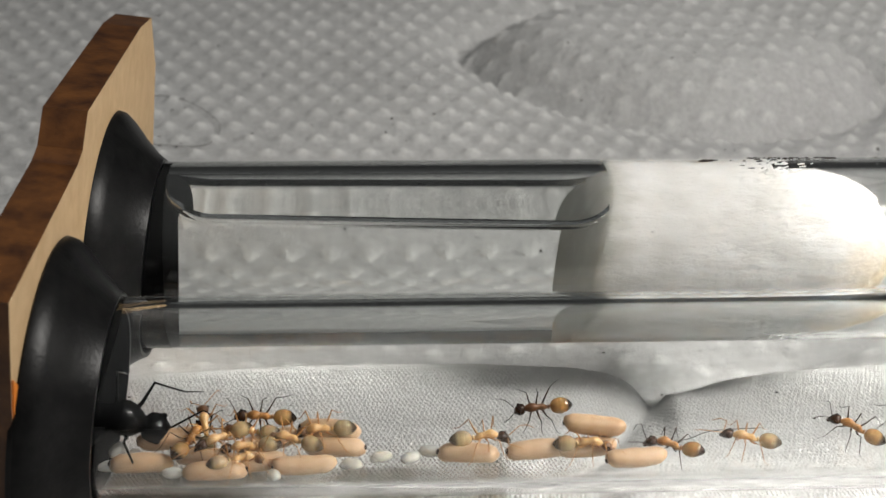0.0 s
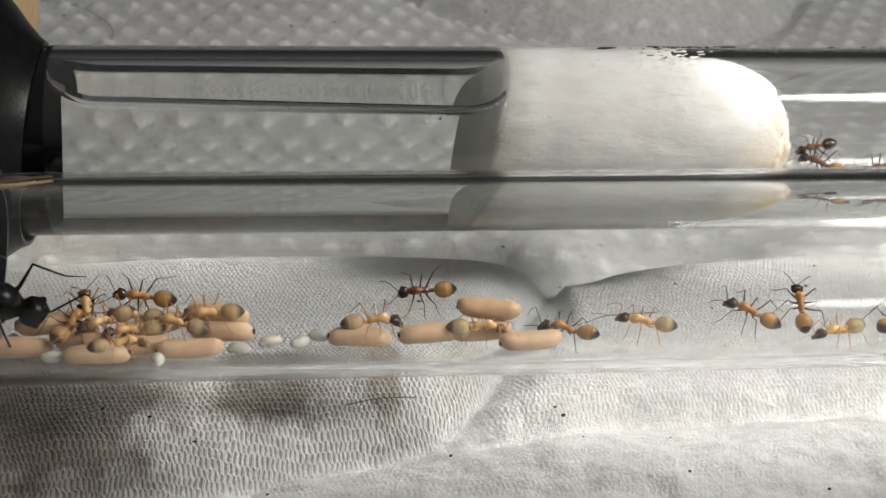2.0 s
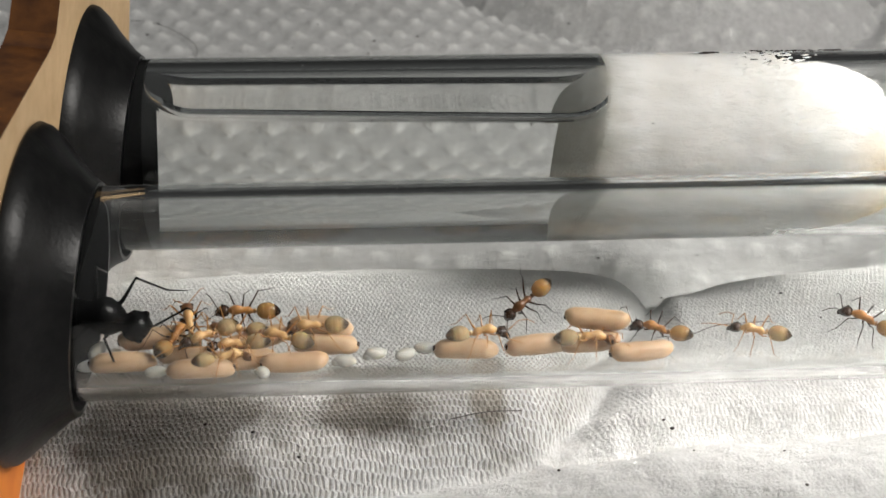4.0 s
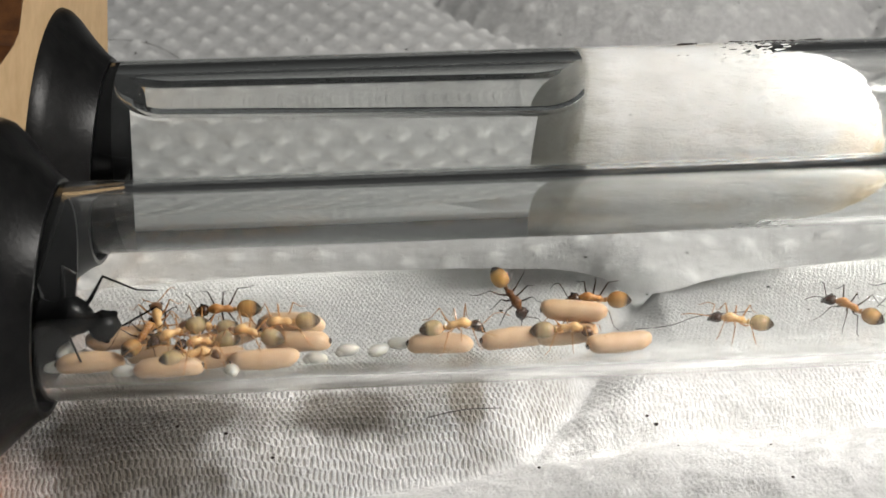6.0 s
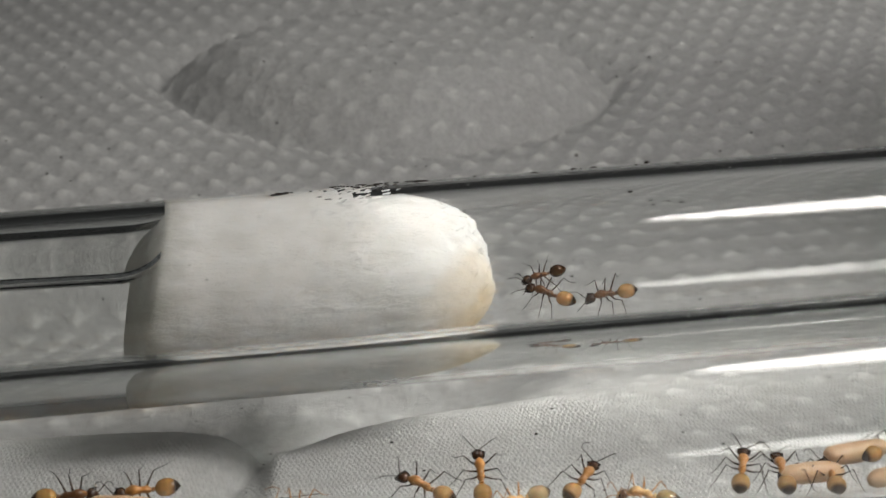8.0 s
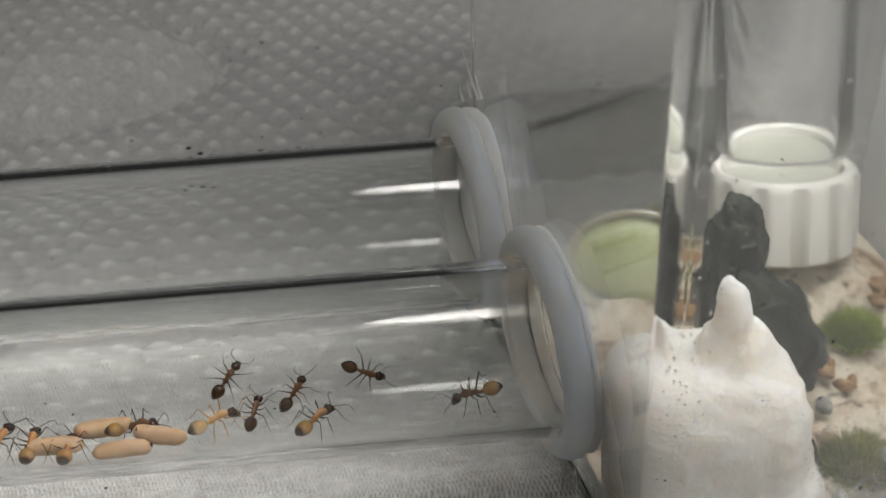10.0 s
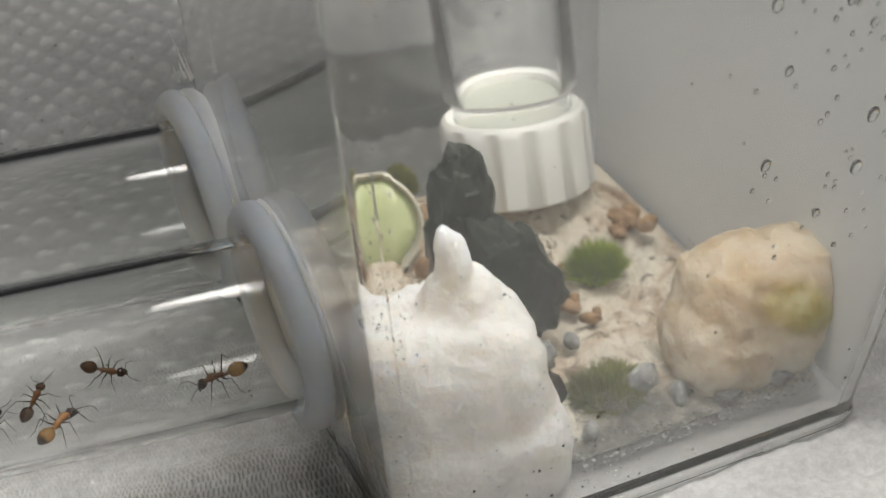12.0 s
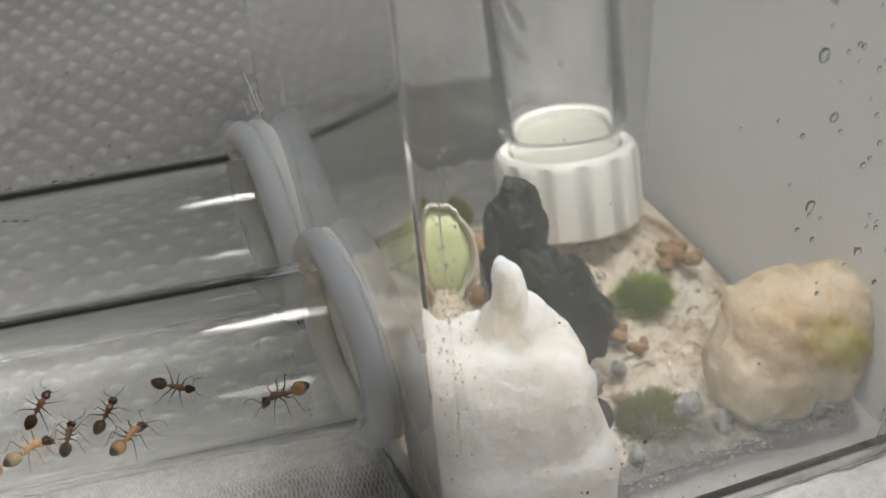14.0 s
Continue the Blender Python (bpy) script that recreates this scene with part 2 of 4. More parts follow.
def tube_line(bm, points, radii, steps=6):
    """A limb or fibre: a round section swept through points."""
    rings = []
    points = [Vector(p) for p in points]
    for i, p in enumerate(points):
        d = (points[min(i + 1, len(points) - 1)] - points[max(i - 1, 0)]).normalized()
        a = d.cross(Vector((0.31, 0.2, 0.93))).normalized()
        b = d.cross(a)
        r = radii[i] if hasattr(radii, "__len__") else radii
        rings.append([bm.verts.new(p + r * (math.cos(2 * math.pi * k / steps) * a + math.sin(2 * math.pi * k / steps) * b)) for k in range(steps)])
    for a, b in zip(rings, rings[1:]):
        for k in range(steps):
            bm.faces.new((a[k], a[(k + 1) % steps], b[(k + 1) % steps], b[k]))
    bm.faces.new(rings[0][::-1])
    bm.faces.new(rings[-1])


def rounded(bm, width, segments=3):
    bmesh.ops.bevel(bm, geom=list(bm.edges), offset=width, segments=segments, affect="EDGES", profile=0.6)


# ---- the place: tubes lie along x ----
BACK_Y, FRONT_Y, AXIS_Z = 110.0, 86.4, 15.2
OUTER, INNER = 8.0, 7.05
def smoothstep(a, b, v):
    t = min(1.0, max(0.0, (v - a) / (b - a)))
    return t * t * (3 - 2 * t)


# quilting: a pointed oval behind; in front, three puffs divided by stitched seams that meet at one joint
OVAL = ((42.0, 182.5, 35.6), (42.0, 207.3, 33.9))


def through_points(points):
    """A line y(x) drawn straight from point to point, rounded a little by averaging."""
    def at(x):
        if x <= points[0][0]:
            return points[0][1]
        for (x0, y0), (x1, y1) in zip(points, points[1:]):
            if x < x1:
                return y0 + (y1 - y0) * (x - x0) / (x1 - x0)
        return points[-1][1]
    return lambda x: (at(x - 0.8) + 2 * at(x) + at(x + 0.8)) / 4


# the knit puff's front seam up to the joint; the seam behind the puffs; the seam that divides the right puff from the front one
front_seam = through_points(((-60, 83), (-30, 80.5), (-22, 79.6), (-12, 80), (-7, 81.6), (-0.7, 83.6), (5, 84.2), (9.4, 86.2), (13.9, 91.1), (18.5, 100), (22.3, 106.5), (23.6, 110.4)))
back_seam = through_points(((-60, 111.5), (-28, 114.6), (-21, 115.6), (-13, 116.6), (-4, 117.0), (7, 116.4), (15, 115.2), (20, 113.4), (23.6, 111.2), (27, 111.6), (31.5, 113.6), (36, 114.9), (43.5, 116.0), (60, 117), (90, 118)))
right_seam = through_points(((9.4, 85.6), (18, 87.0), (25, 88.0), (32.5, 88.6), (41, 89.3), (60, 89.0), (80, 84.0), (110, 80.0)))


def in_oval(x, y):
    y += 0.17 * (x - 42.0)
    return min(OVAL[0][2] - math.hypot(x - OVAL[0][0], y - OVAL[0][1]), OVAL[1][2] - math.hypot(x - OVAL[1][0], y - OVAL[1][1]))


def soft_min(values, soft=1.0):
    return -soft * math.log(sum(math.exp(-max(-40.0, min(40.0, v)) / soft) for v in values))


def past_front_seam(x, y):
    """Distance behind the front seam, across it."""
    slope = front_seam(x + 0.6) - front_seam(x - 0.6)
    return (y - front_seam(x)) / math.hypot(1, slope / 1.2)


def in_knit(x, y):
    if y > 118 or x > 25:
        return -20.0
    return soft_min((past_front_seam(x, y), back_seam(x) - y, 60 + x, 1.6 * (23.9 - x)))


def in_right_puff(x, y):
    if y > 121 or x < 5:
        return -20.0
    values = [y - right_seam(x)]
    values.append(-past_front_seam(x, y) if x < 23.6 else back_seam(x) - y)
    return soft_min(values)


def in_front_puff(x, y):
    if y > 94:
        return -20.0
    return right_seam(x) - y if x > 10 else -past_front_seam(x, y)


def puff(d, width):
    return 1 - (1 - min(1.0, d / width)) ** 2 if d > 0 else 0.0


def mattress_height(x, y):
    z = -1.2 + 0.8 * noise.noise(Vector((x * 0.021, y * 0.021, 3.0)))
    d = in_oval(x, y)
    z += 8.6 * puff(d, 14) - 4.2 * math.exp(min(0.0, d) / 3.6)
    k = in_knit(x, y)
    if y < 140:
        z += 4.4 * puff(k, 6.5) + 3.0 * puff(in_right_puff(x, y), 7.0) + 2.6 * puff(in_front_puff(x, y), 6.0) - 1.4
        z += 0.5 * smoothstep(2, 18, y - back_seam(x)) + 0.9 * smoothstep(126, 140, y)
        z -= 2.6 * math.exp(-((y - back_seam(x) - 1.2) / 1.5) ** 2) * smoothstep(60, 30, x)
        z -= 6.8 * math.exp(-((y - back_seam(x) - 7.2) / 5.4) ** 2) * (0.45 + 0.55 * smoothstep(-8, 6, x)) * smoothstep(56, 40, x)
        z -= 1.3 * math.exp(-((x - 23.6) ** 2 + (y - 110.6) ** 2) / 9)
    # a low swell behind the tube near the box
    z += 2.6 * math.exp(-(((x - 118) / 26) ** 2 + ((y - 172) / 13) ** 2))
    z -= 2.4 * math.exp(-((y - 79 - 0.05 * (x - 100)) / 4.0) ** 2) * smoothstep(78, 96, x) * smoothstep(135, 118, x)
    # crumpled puffs in front
    crumple = smoothstep(98, 88, y) * (1 - 0.75 * smoothstep(-0.5, 1.5, k))
    z += (0.9 * noise.noise(Vector((x * 0.07, y * 0.17, 8.0))) + 0.55 * noise.noise(Vector((x * 0.25 + y * 0.1, y * 0.5, 2.0))) + 0.42 * noise.noise(Vector((x * 0.55, y * 0.8, 4.0)))) * crumple
    return z + dot_height(x, y, d, k)


def dot_height(x, y, d, k):
    """Raised tufts of the weave."""
    z, soft = 0.0, smoothstep(1.0, -2.0, k)
    if soft > 0 and -75 < x < 235 and 55 < y < 280:
        soft *= (1 - 0.75 * smoothstep(100, 88, y)) * (1 - 0.9 * smoothstep(124, 116, y) * smoothstep(64, 48, x))
        row = y / 4.1
        wx = x + 0.5 * noise.noise(Vector((x * 0.1, y * 0.1, 1)))
        for j in (math.floor(row), math.floor(row) + 1):
            u = wx / 4.5 + 0.5 * (j % 2)
            du, dv = (u - round(u)) * 4.5, (row - j) * 4.1
            z += (1.0 if d < 0 else 0.75) * soft * math.exp(-(du * du / 1.0 + dv * dv / 0.42))
    return z


def axis_steps(lo, hi, step, reach):
    inner = list(np.arange(lo, hi + step / 2, step))
    grow, v, out = step, lo, []
    while v > -reach:
        grow *= 1.35
        v -= grow
        out.append(v)
    right, grow, v = [], step, hi
    while v < reach:
        grow *= 1.35
        v += grow
        right.append(v)
    return out[::-1] + inner + right


def build_mattress():
    xs, ys = axis_steps(-62, 205, 0.62, 950), axis_steps(56, 250, 0.62, 950)
    verts = [(x * 0.001, y * 0.001, mattress_height(x, y) * 0.001) for y in ys for x in xs]
    w = len(xs)
    faces = [(j * w + i, j * w + i + 1, (j + 1) * w + i + 1, (j + 1) * w + i) for j in range(len(ys) - 1) for i in range(w - 1)]
    h = len(ys)
    rim = [i for i in range(w)] + [j * w + w - 1 for j in range(1, h)] + [(h - 1) * w + i for i in range(w - 2, -1, -1)] + [j * w for j in range(h - 2, 0, -1)]
    low = len(verts)
    verts += [(verts[k][0], verts[k][1], -0.2) for k in rim]
    sides = [(rim[k], low + k, low + (k + 1) % len(rim), rim[(k + 1) % len(rim)]) for k in range(len(rim))]
    sides.append(tuple(low + k for k in range(len(rim) - 1, -1, -1)))
    me = bpy.data.meshes.new("mattress")
    me.from_pydata(verts, [], faces + sides)
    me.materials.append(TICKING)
    zone = me.attributes.new("open_knit", "FLOAT", "POINT")
    mask = [max(smoothstep(-0.2, 1.0, in_knit(x, y)) * (0.22 + 0.78 * smoothstep(98, 90, y)), 0.20 * smoothstep(-0.2, 1.5, in_right_puff(x, y)), 0.10 * smoothstep(97, 89, y) * smoothstep(100, 60, x), 0.9 * smoothstep(84, 92, x) * smoothstep(122, 114, x) * smoothstep(90, 84, y)) for y in ys for x in xs]
    zone.data.foreach_set("value", mask + [0.0] * len(rim))
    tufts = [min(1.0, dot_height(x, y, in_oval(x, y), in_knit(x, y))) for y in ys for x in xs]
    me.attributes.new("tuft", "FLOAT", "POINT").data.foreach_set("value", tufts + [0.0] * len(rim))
    me.polygons.foreach_set("use_smooth", [True] * len(faces) + [False] * len(sides))
    ob = new("mattress", me)
    tagged(ob, "white quilted mattress cover with raised dots and an oval quilt", "mattress", kind="structure")


build_mattress()


# ---- tubes ----
def glass_tube(name, y, label, left, right):
    ob = empty(name, 0, y, AXIS_Z)
    bm = bmesh.new()
    lathe(bm, [(left, INNER), (left, OUTER), (right, OUTER), (right, INNER)], 96, closed=True)
    t = part("glass", bm, GLASS, ob)
    t.visible_shadow = False
    bm = bmesh.new()
    lathe(bm, [(right + 0.05, INNER), (right + 0.05, OUTER + 0.5), (right + 0.5, OUTER + 0.8), (right + 1.0, OUTER + 0.5), (right + 1.0, INNER)], 64, closed=True)
    part("rolled_lip", bm, GLASS, ob).visible_shadow = False
    tagged(ob, label, "test tube", "glass tubes")
    return ob


LEFT_END, RIGHT_END = -30.0, 110.5
glass_tube("test_tube", BACK_Y, "clear glass test tube holding water and a cotton plug", LEFT_END, RIGHT_END)
glass_tube("test_tube", FRONT_Y, "clear glass test tube with ants and pale brood", LEFT_END, RIGHT_END)


def build_water():
    bm = bmesh.new()
    for ring in lathe(bm, [(-23.1, INNER + 0.06), (-23.0, INNER + 0.06), (17.3, INNER + 0.06), (17.4, INNER + 0.06)], 96)[2:]:
        for v in ring:
            v.co.x += 0.30 * v.co.z
    bmesh.ops.recalc_face_normals(bm, faces=bm.faces)
    # the air bubble: an inward-facing skin under the top of the glass
    bubble = bmesh.new()
    lo, hi, floor_z = -22.8, 18.0, 4.6
    rings, steps = [], 48
    n = 64
    for i in range(n + 1):
        u = i / n
        x = lo + (hi - lo) * (0.5 - 0.5 * math.cos(math.pi * (0.5 - 0.5 * math.cos(math.pi * u))))
        a, b = (x - lo) / 4.2, (hi - x) / 5.0
        s = min(1.0, max(0.0, a), max(0.0, b))
        s = math.sqrt(max(1e-4, 1 - (1 - s) ** 2))
        top = INNER - 0.12
        low = top - (top - (floor_z - 0.018 * (x - lo))) * s
        reach = INNER - 0.12
        half = math.sqrt(max(0.05, reach * reach - low * low))
        ring, flat = [], 26
        for k in range(flat):
            y = -half + 2 * half * k / flat
            climb = min(1.1, 0.6 * (top - low)) * math.exp(-(half - abs(y)) / 0.65)
            z = low + climb
            y = math.copysign(min(abs(y), math.sqrt(max(0.0, reach * reach - z * z))), y)
            ring.append(bubble.verts.new((x, y, z)))
        span = math.asin(min(1.0, half / reach))
        for k in range(steps - flat):
            t = span - 2 * span * k / (steps - flat)
            ring.append(bubble.verts.new((x, reach * math.sin(t), reach * math.cos(t))))
        rings.append(ring)
    for p, q in zip(rings, rings[1:]):
        for k in range(steps):
            bubble.faces.new((p[k], p[(k + 1) % steps], q[(k + 1) % steps], q[k]))
    bubble.faces.new(rings[0][::-1])
    bubble.faces.new(rings[-1])
    bmesh.ops.recalc_face_normals(bubble, faces=bubble.faces)
    bmesh.ops.reverse_faces(bubble, faces=bubble.faces)
    me = bpy.data.meshes.new("tmp")
    bubble.to_mesh(me)
    bubble.free()
    bm.from_mesh(me)
    bpy.data.meshes.remove(me)
    ob = finish(bm, "water", WATER, smooth="keep")
    ob.location = (0, BACK_Y * 0.001, AXIS_Z * 0.001)
    ob.visible_shadow = False
    tagged(ob, "clear water with a long air bubble inside the tube", "water")


build_water()


def build_cotton():
    ob = empty("cotton_plug", 0, BACK_Y, AXIS_Z)
    bm = bmesh.new()
    prof = [(12.0, 0.3), (12.05, 1.6), (12.2, 3.2), (12.5, 4.6), (12.9, 5.7), (13.3, 6.4), (13.6, 6.8), (13.9, 7.05)] + [(14.2 + 0.4 * k, 7.14) for k in range(52)]
    prof += [(35.0 + 8.6 * math.sin(a), max(0.3, 7.14 * math.cos(a) ** 0.68)) for a in (math.pi / 2 * k / 32 for k in range(1, 33))]
    rings = lathe(bm, prof, 160)
    for ring in rings:
        for v in ring:
            d = noise.fractal(v.co * 0.4, 0.9, 2, 3)
            slant = max(0.0, 1 - (v.co.x - 13.6) / 9.0)
            v.co.x += 0.30 * (v.co.z + 4) * slant
            end = smoothstep(36, 41, v.co.x)
            v.co.x += 0.55 * d * end
            ragged = v.co.x + 7.0 * noise.fractal(v.co * 2.2, 0.5, 2, 4)
            ease = 1 - 0.02 * smoothstep(31.5, 33.0, ragged)
            v.co.y *= ease
            v.co.z *= ease
            v.co.y *= 1 - 0.05 * end * abs(d)
            v.co.z *= 1 - 0.05 * end * abs(d)
    part("wad", bm, COTTON, ob)
    rnd = random.Random(3)
    bm = bmesh.new()
    for _ in range(260):
        a, t = rnd.uniform(0, 2 * math.pi), rnd.uniform(0.15, 1.5)
        p = Vector((36.3 + 7.6 * math.sin(t), 6.7 * math.cos(t) ** 0.75 * math.cos(a), 6.7 * math.cos(t) ** 0.75 * math.sin(a)))
        q = p + Vector((rnd.uniform(0.1, 0.9), rnd.uniform(-0.5, 0.5), rnd.uniform(-0.5, 0.5)))
        r = q + Vector((rnd.uniform(-0.4, 0.5), rnd.uniform(-0.5, 0.5), rnd.uniform(-0.5, 0.5)))
        for w in (q, r):
            f = math.hypot(w.y, w.z)
            if f > 6.8:
                w.y, w.z = w.y * 6.8 / f, w.z * 6.8 / f
        tube_line(bm, (p, q, r), 0.02, 3)
    part("loose_fibres", bm, COTTON, ob, "wispy white fibres at the open end")
    tagged(ob, "packed white cotton plug with a yellowed end", "cotton")


build_cotton()


# ---- rack and grommets at the closed ends ----
def grommet(y, plug, slant=0.0):
    ob = empty("rubber_grommet", -28.7 + 0.03 * (y - 98), y, AXIS_Z)
    ob.rotation_euler = (0, radians(6), radians(-2.6))
    bm = bmesh.new()
    lathe(bm, [(-1.2, 8.3), (-1.2, 12.3), (-0.7, 12.8), (0.0, 12.6), (0.8, 11.9), (2.0, 10.5), (3.3, 9.2), (4.0, 8.75), (4.0, 8.3)], 72, closed=True)
    part("flange", bm, RUBBER, ob)
    bm = bmesh.new()
    lathe(bm, [(-1.5, INNER + 0.12), (plug - 0.1, INNER + 0.12), (plug, INNER - 0.1)], 64)
    for v in bm.verts:
        if v.co.x > plug - 0.3:
            v.co.x += slant * (v.co.z - INNER)
    o = part("plug", bm, WET_RUBBER, ob)
    o.rotation_euler = (0, radians(-6), radians(2.6))
    tagged(ob, "black rubber grommet flaring round the glass tube", "grommet", "grommets in the rack")


grommet(BACK_Y, 5.6)
grommet(FRONT_Y, 5.4, 0.42)


def build_rack():
    ob = empty("tube_rack", -32.1, 98, -1.0)
    ob.rotation_euler = (0, radians(6), radians(-2.6))
    outline = [(-22.6, -1), (38, -1), (38, 24), (34.5, 30.5), (28, 32), (3, 34.5), (1.0, 32.0), (-1, 31.6), (-22.6, 32.3)]
    bm = bmesh.new()
    front = [bm.verts.new((1.0, y, z)) for y, z in outline]
    back = [bm.verts.new((-2.6, y, z)) for y, z in outline]
    bm.faces.new(front)
    bm.faces.new(back[::-1])
    for k in range(len(outline)):
        j = (k + 1) % len(outline)
        f = bm.faces.new((front[k], back[k], back[j], front[j]))
        f.material_index = 1
    o = finish(bm, "board", WOOD, ob, smooth=False, materials=(CHAR,))
    bm = bmesh.new()
    corner = [(-22.5, -0.8), (8, -0.8), (8, 4), (-14.5, 18.0), (-22.5, 26.0)]
    near, far = [[bm.verts.new((x, y, z)) for y, z in corner] for x in (1.15, 0.9)]
    bm.faces.new(near)
    for k in range(5):
        bm.faces.new((near[k], far[k], far[k - 4], near[k - 4]))
    part("orange_panel", bm, ORANGE, ob, "orange printed corner", False)
    tagged(ob, "thin plywood tube rack with dark laser-cut edges", "tube rack")


build_rack()


# ---- white rings in the wall of the box ----
def wall_x(y, z):
    """The outside of the box's tube-side wall."""
    return 113.4 - 0.175 * (y - 68.0) - 0.04 * z


def silicone_ring(y):
    ob = empty("silicone_ring", wall_x(y, AXIS_Z) + 0.6, y, AXIS_Z + 0.8)
    ob.rotation_euler = (0, radians(-2), radians(10))
    bm = bmesh.new()
    lathe(bm, [(-3.2, 8.1), (-3.5, 8.4), (-3.65, 9.0), (-3.5, 9.7), (-3.0, 10.2), (-2.4, 10.45), (-1.8, 10.45), (-1.4, 10.25), (-1.25, 9.95), (-1.25, 8.1)], 96, closed=True)
    part("bead", bm, SILICONE, ob, "rounded outer bead")
    bm = bmesh.new()
    lathe(bm, [(-1.2, 8.1), (-1.2, 9.9), (-1.05, 10.1), (-0.6, 10.2), (0.1, 10.0), (0.6, 9.4), (0.7, 8.1)], 96, closed=True)
    part("flange", bm, SILICONE, ob, "pale flange against the wall")
    tagged(ob, "thick white silicone ring sealing the tube into the box", "sealing ring", "rings in the box wall")


silicone_ring(BACK_Y)
silicone_ring(FRONT_Y)


# ---- the clear box ----
BASE = [(113.6, 68.0), (157.5, 74.0), (150.0, 126.0), (105.3, 120.0)]
TOP_Z, DRAFT = 76.0, ((-0.04, -0.21), (0.10, -0.21), (0.08, 0.06), (0.0, 0.03))


def box_ring(z, inset, radius=3.5, steps=6):
    corners = []
    centre = Vector((129, 103))
    for (x, y), (dx, dy) in zip(BASE, DRAFT):
        corners.append(Vector((x + dx * z, y + dy * z)))
    pts = []
    n = len(corners)
    for i, c in enumerate(corners):
        a = (corners[i - 1] - c).normalized()
        b = (corners[(i + 1) % n] - c).normalized()
        p0, p1 = c + a * radius, c + b * radius
        for k in range(steps + 1):
            u = k / steps
            p = (1 - u) ** 2 * p0 + 2 * u * (1 - u) * c + u * u * p1
            inward = (centre - p).normalized()
            pts.append(p + inward * inset)
    return pts


def build_box():
    ob = empty("foraging_box", 129, 103, 0)
    base = Vector((129, 103, 0))
    bm = bmesh.new()
    levels = [(0.4, 0.0), (TOP_Z, 0.0), (TOP_Z, 1.2), (1.8, 1.2)]
    rings = [[bm.verts.new(Vector((p.x, p.y, z)) - base) for p in box_ring(z, inset, 2.4 if inset == 0 else 2.2, 10)] for z, inset in levels]
    n = len(rings[0])
    for a, b in zip(rings, rings[1:]):
        for k in range(n):
            bm.faces.new((a[k], a[(k + 1) % n], b[(k + 1) % n], b[k]))
    bm.faces.new(rings[0][::-1])
    bm.faces.new(rings[-1])
    bmesh.ops.recalc_face_normals(bm, faces=bm.faces)
    for f in bm.faces:
        c = f.calc_center_median()
        if abs(f.normal.z) < 0.5:
            f.material_index = 1 if c.x > 19 and -24 < c.y < 21 else 2 if c.y > 14 else 0
    bm.faces.index_update()
    pane = bm.copy()
    front = [f.index for f in bm.faces if f.normal.y ** 2 > 0.9 and f.calc_center_median().y < -24]
    for mesh, keep in ((bm, False), (pane, True)):
        mesh.faces.ensure_lookup_table()
        bmesh.ops.delete(mesh, geom=[f for f in mesh.faces if (f.index in front) != keep], context="FACES")
    finish(bm, "shell", PLASTIC, ob, smooth="open", materials=(FOGGED, HAZY))
    part("front_pane", pane, PLASTIC, ob, smooth="open").visible_shadow = False
    bm = bmesh.new()
    foot = [Vector((p.x, p.y, 0.35)) - base for p in box_ring(0.0, -0.35)]
    tube_line(bm, foot + foot[:2], 0.5, 8)
    part("foot_rim", bm, PLASTIC, ob, "rounded rim round the foot of the box")
    bm = bmesh.new()
    top = [Vector((p.x, p.y, TOP_Z + 0.3)) - base for p in box_ring(TOP_Z, 0.4)]
    tube_line(bm, top + top[:2], 1.0, 8)
    part("top_rim", bm, PLASTIC, ob, "thick rim round the open top")
    for a, b in (((104.0, 112.6, 32.2), (105.0, 108.2, 28.8)), ((104.3, 112.0, 29.2), (104.6, 110.8, 27.8)), ((103.8, 114.4, 27.6), (104.0, 113.4, 26.2)), ((104.8, 108.6, 31.4), (105.2, 107.2, 29.4))):
        bm = bmesh.new()
        a, b = Vector(a) - base, Vector(b) - base
        tube_line(bm, (a, a.lerp(b, 0.5) + Vector((-0.05, 0.1, 0)), b), [0.03, 0.09, 0.16], 5)
        part("scuff", bm, SILICONE, ob, "white scratch in the plastic")
    tagged(ob, "clear plastic foraging box with rounded corners and misted walls", "plastic box")


build_box()

# ---- more materials ----
STONE_DARK = simple("dark_slate", (0.001, 0.0013, 0.001), (0.036, 0.043, 0.034), 0.3, 360, 800, 0.7, 0.0005, coat=0.15, spec=0.16)
WAD = simple("damp_cotton", (0.62, 0.605, 0.57), (0.74, 0.73, 0.71), 0.5, 260, 1100, 0.8, 0.0006, sub=1.0, sub_radius=0.008, spec=0.3)
TAN_WAD = simple("soaked_cotton", (0.45, 0.32, 0.165), (0.68, 0.59, 0.46), 0.4, 130, 1000, 0.8, 0.0006, sub=1.0, sub_radius=0.006, spec=0.35)
MOSS = simple("moss", (0.20, 0.29, 0.02), (0.42, 0.52, 0.05), 0.8, 900, 4000, 0.6, 0.0003)
MOSS_DRY = simple("dry_moss", (0.14, 0.16, 0.025), (0.30, 0.30, 0.07), 0.85, 900, 4000, 0.6, 0.0003)
HUSK = simple("husk", (0.16, 0.09, 0.04), (0.46, 0.29, 0.15), 0.6, 900, 3000, 0.5, 0.0003)
GREY_GRIT = simple("grey_grit", (0.13, 0.132, 0.125), (0.42, 0.42, 0.40), 0.6, 700, 3000, 0.5, 0.0003)
CAP_WHITE = simple("white_cap", (0.70, 0.70, 0.66), (0.78, 0.78, 0.74), 0.4, 200, 2000, 0.1, 0.0001, sub=0.2)
SEAL = simple("grey_seal", (0.42, 0.44, 0.37), (0.52, 0.53, 0.46), 0.3, 300, 1500, 0.2, 0.0002)
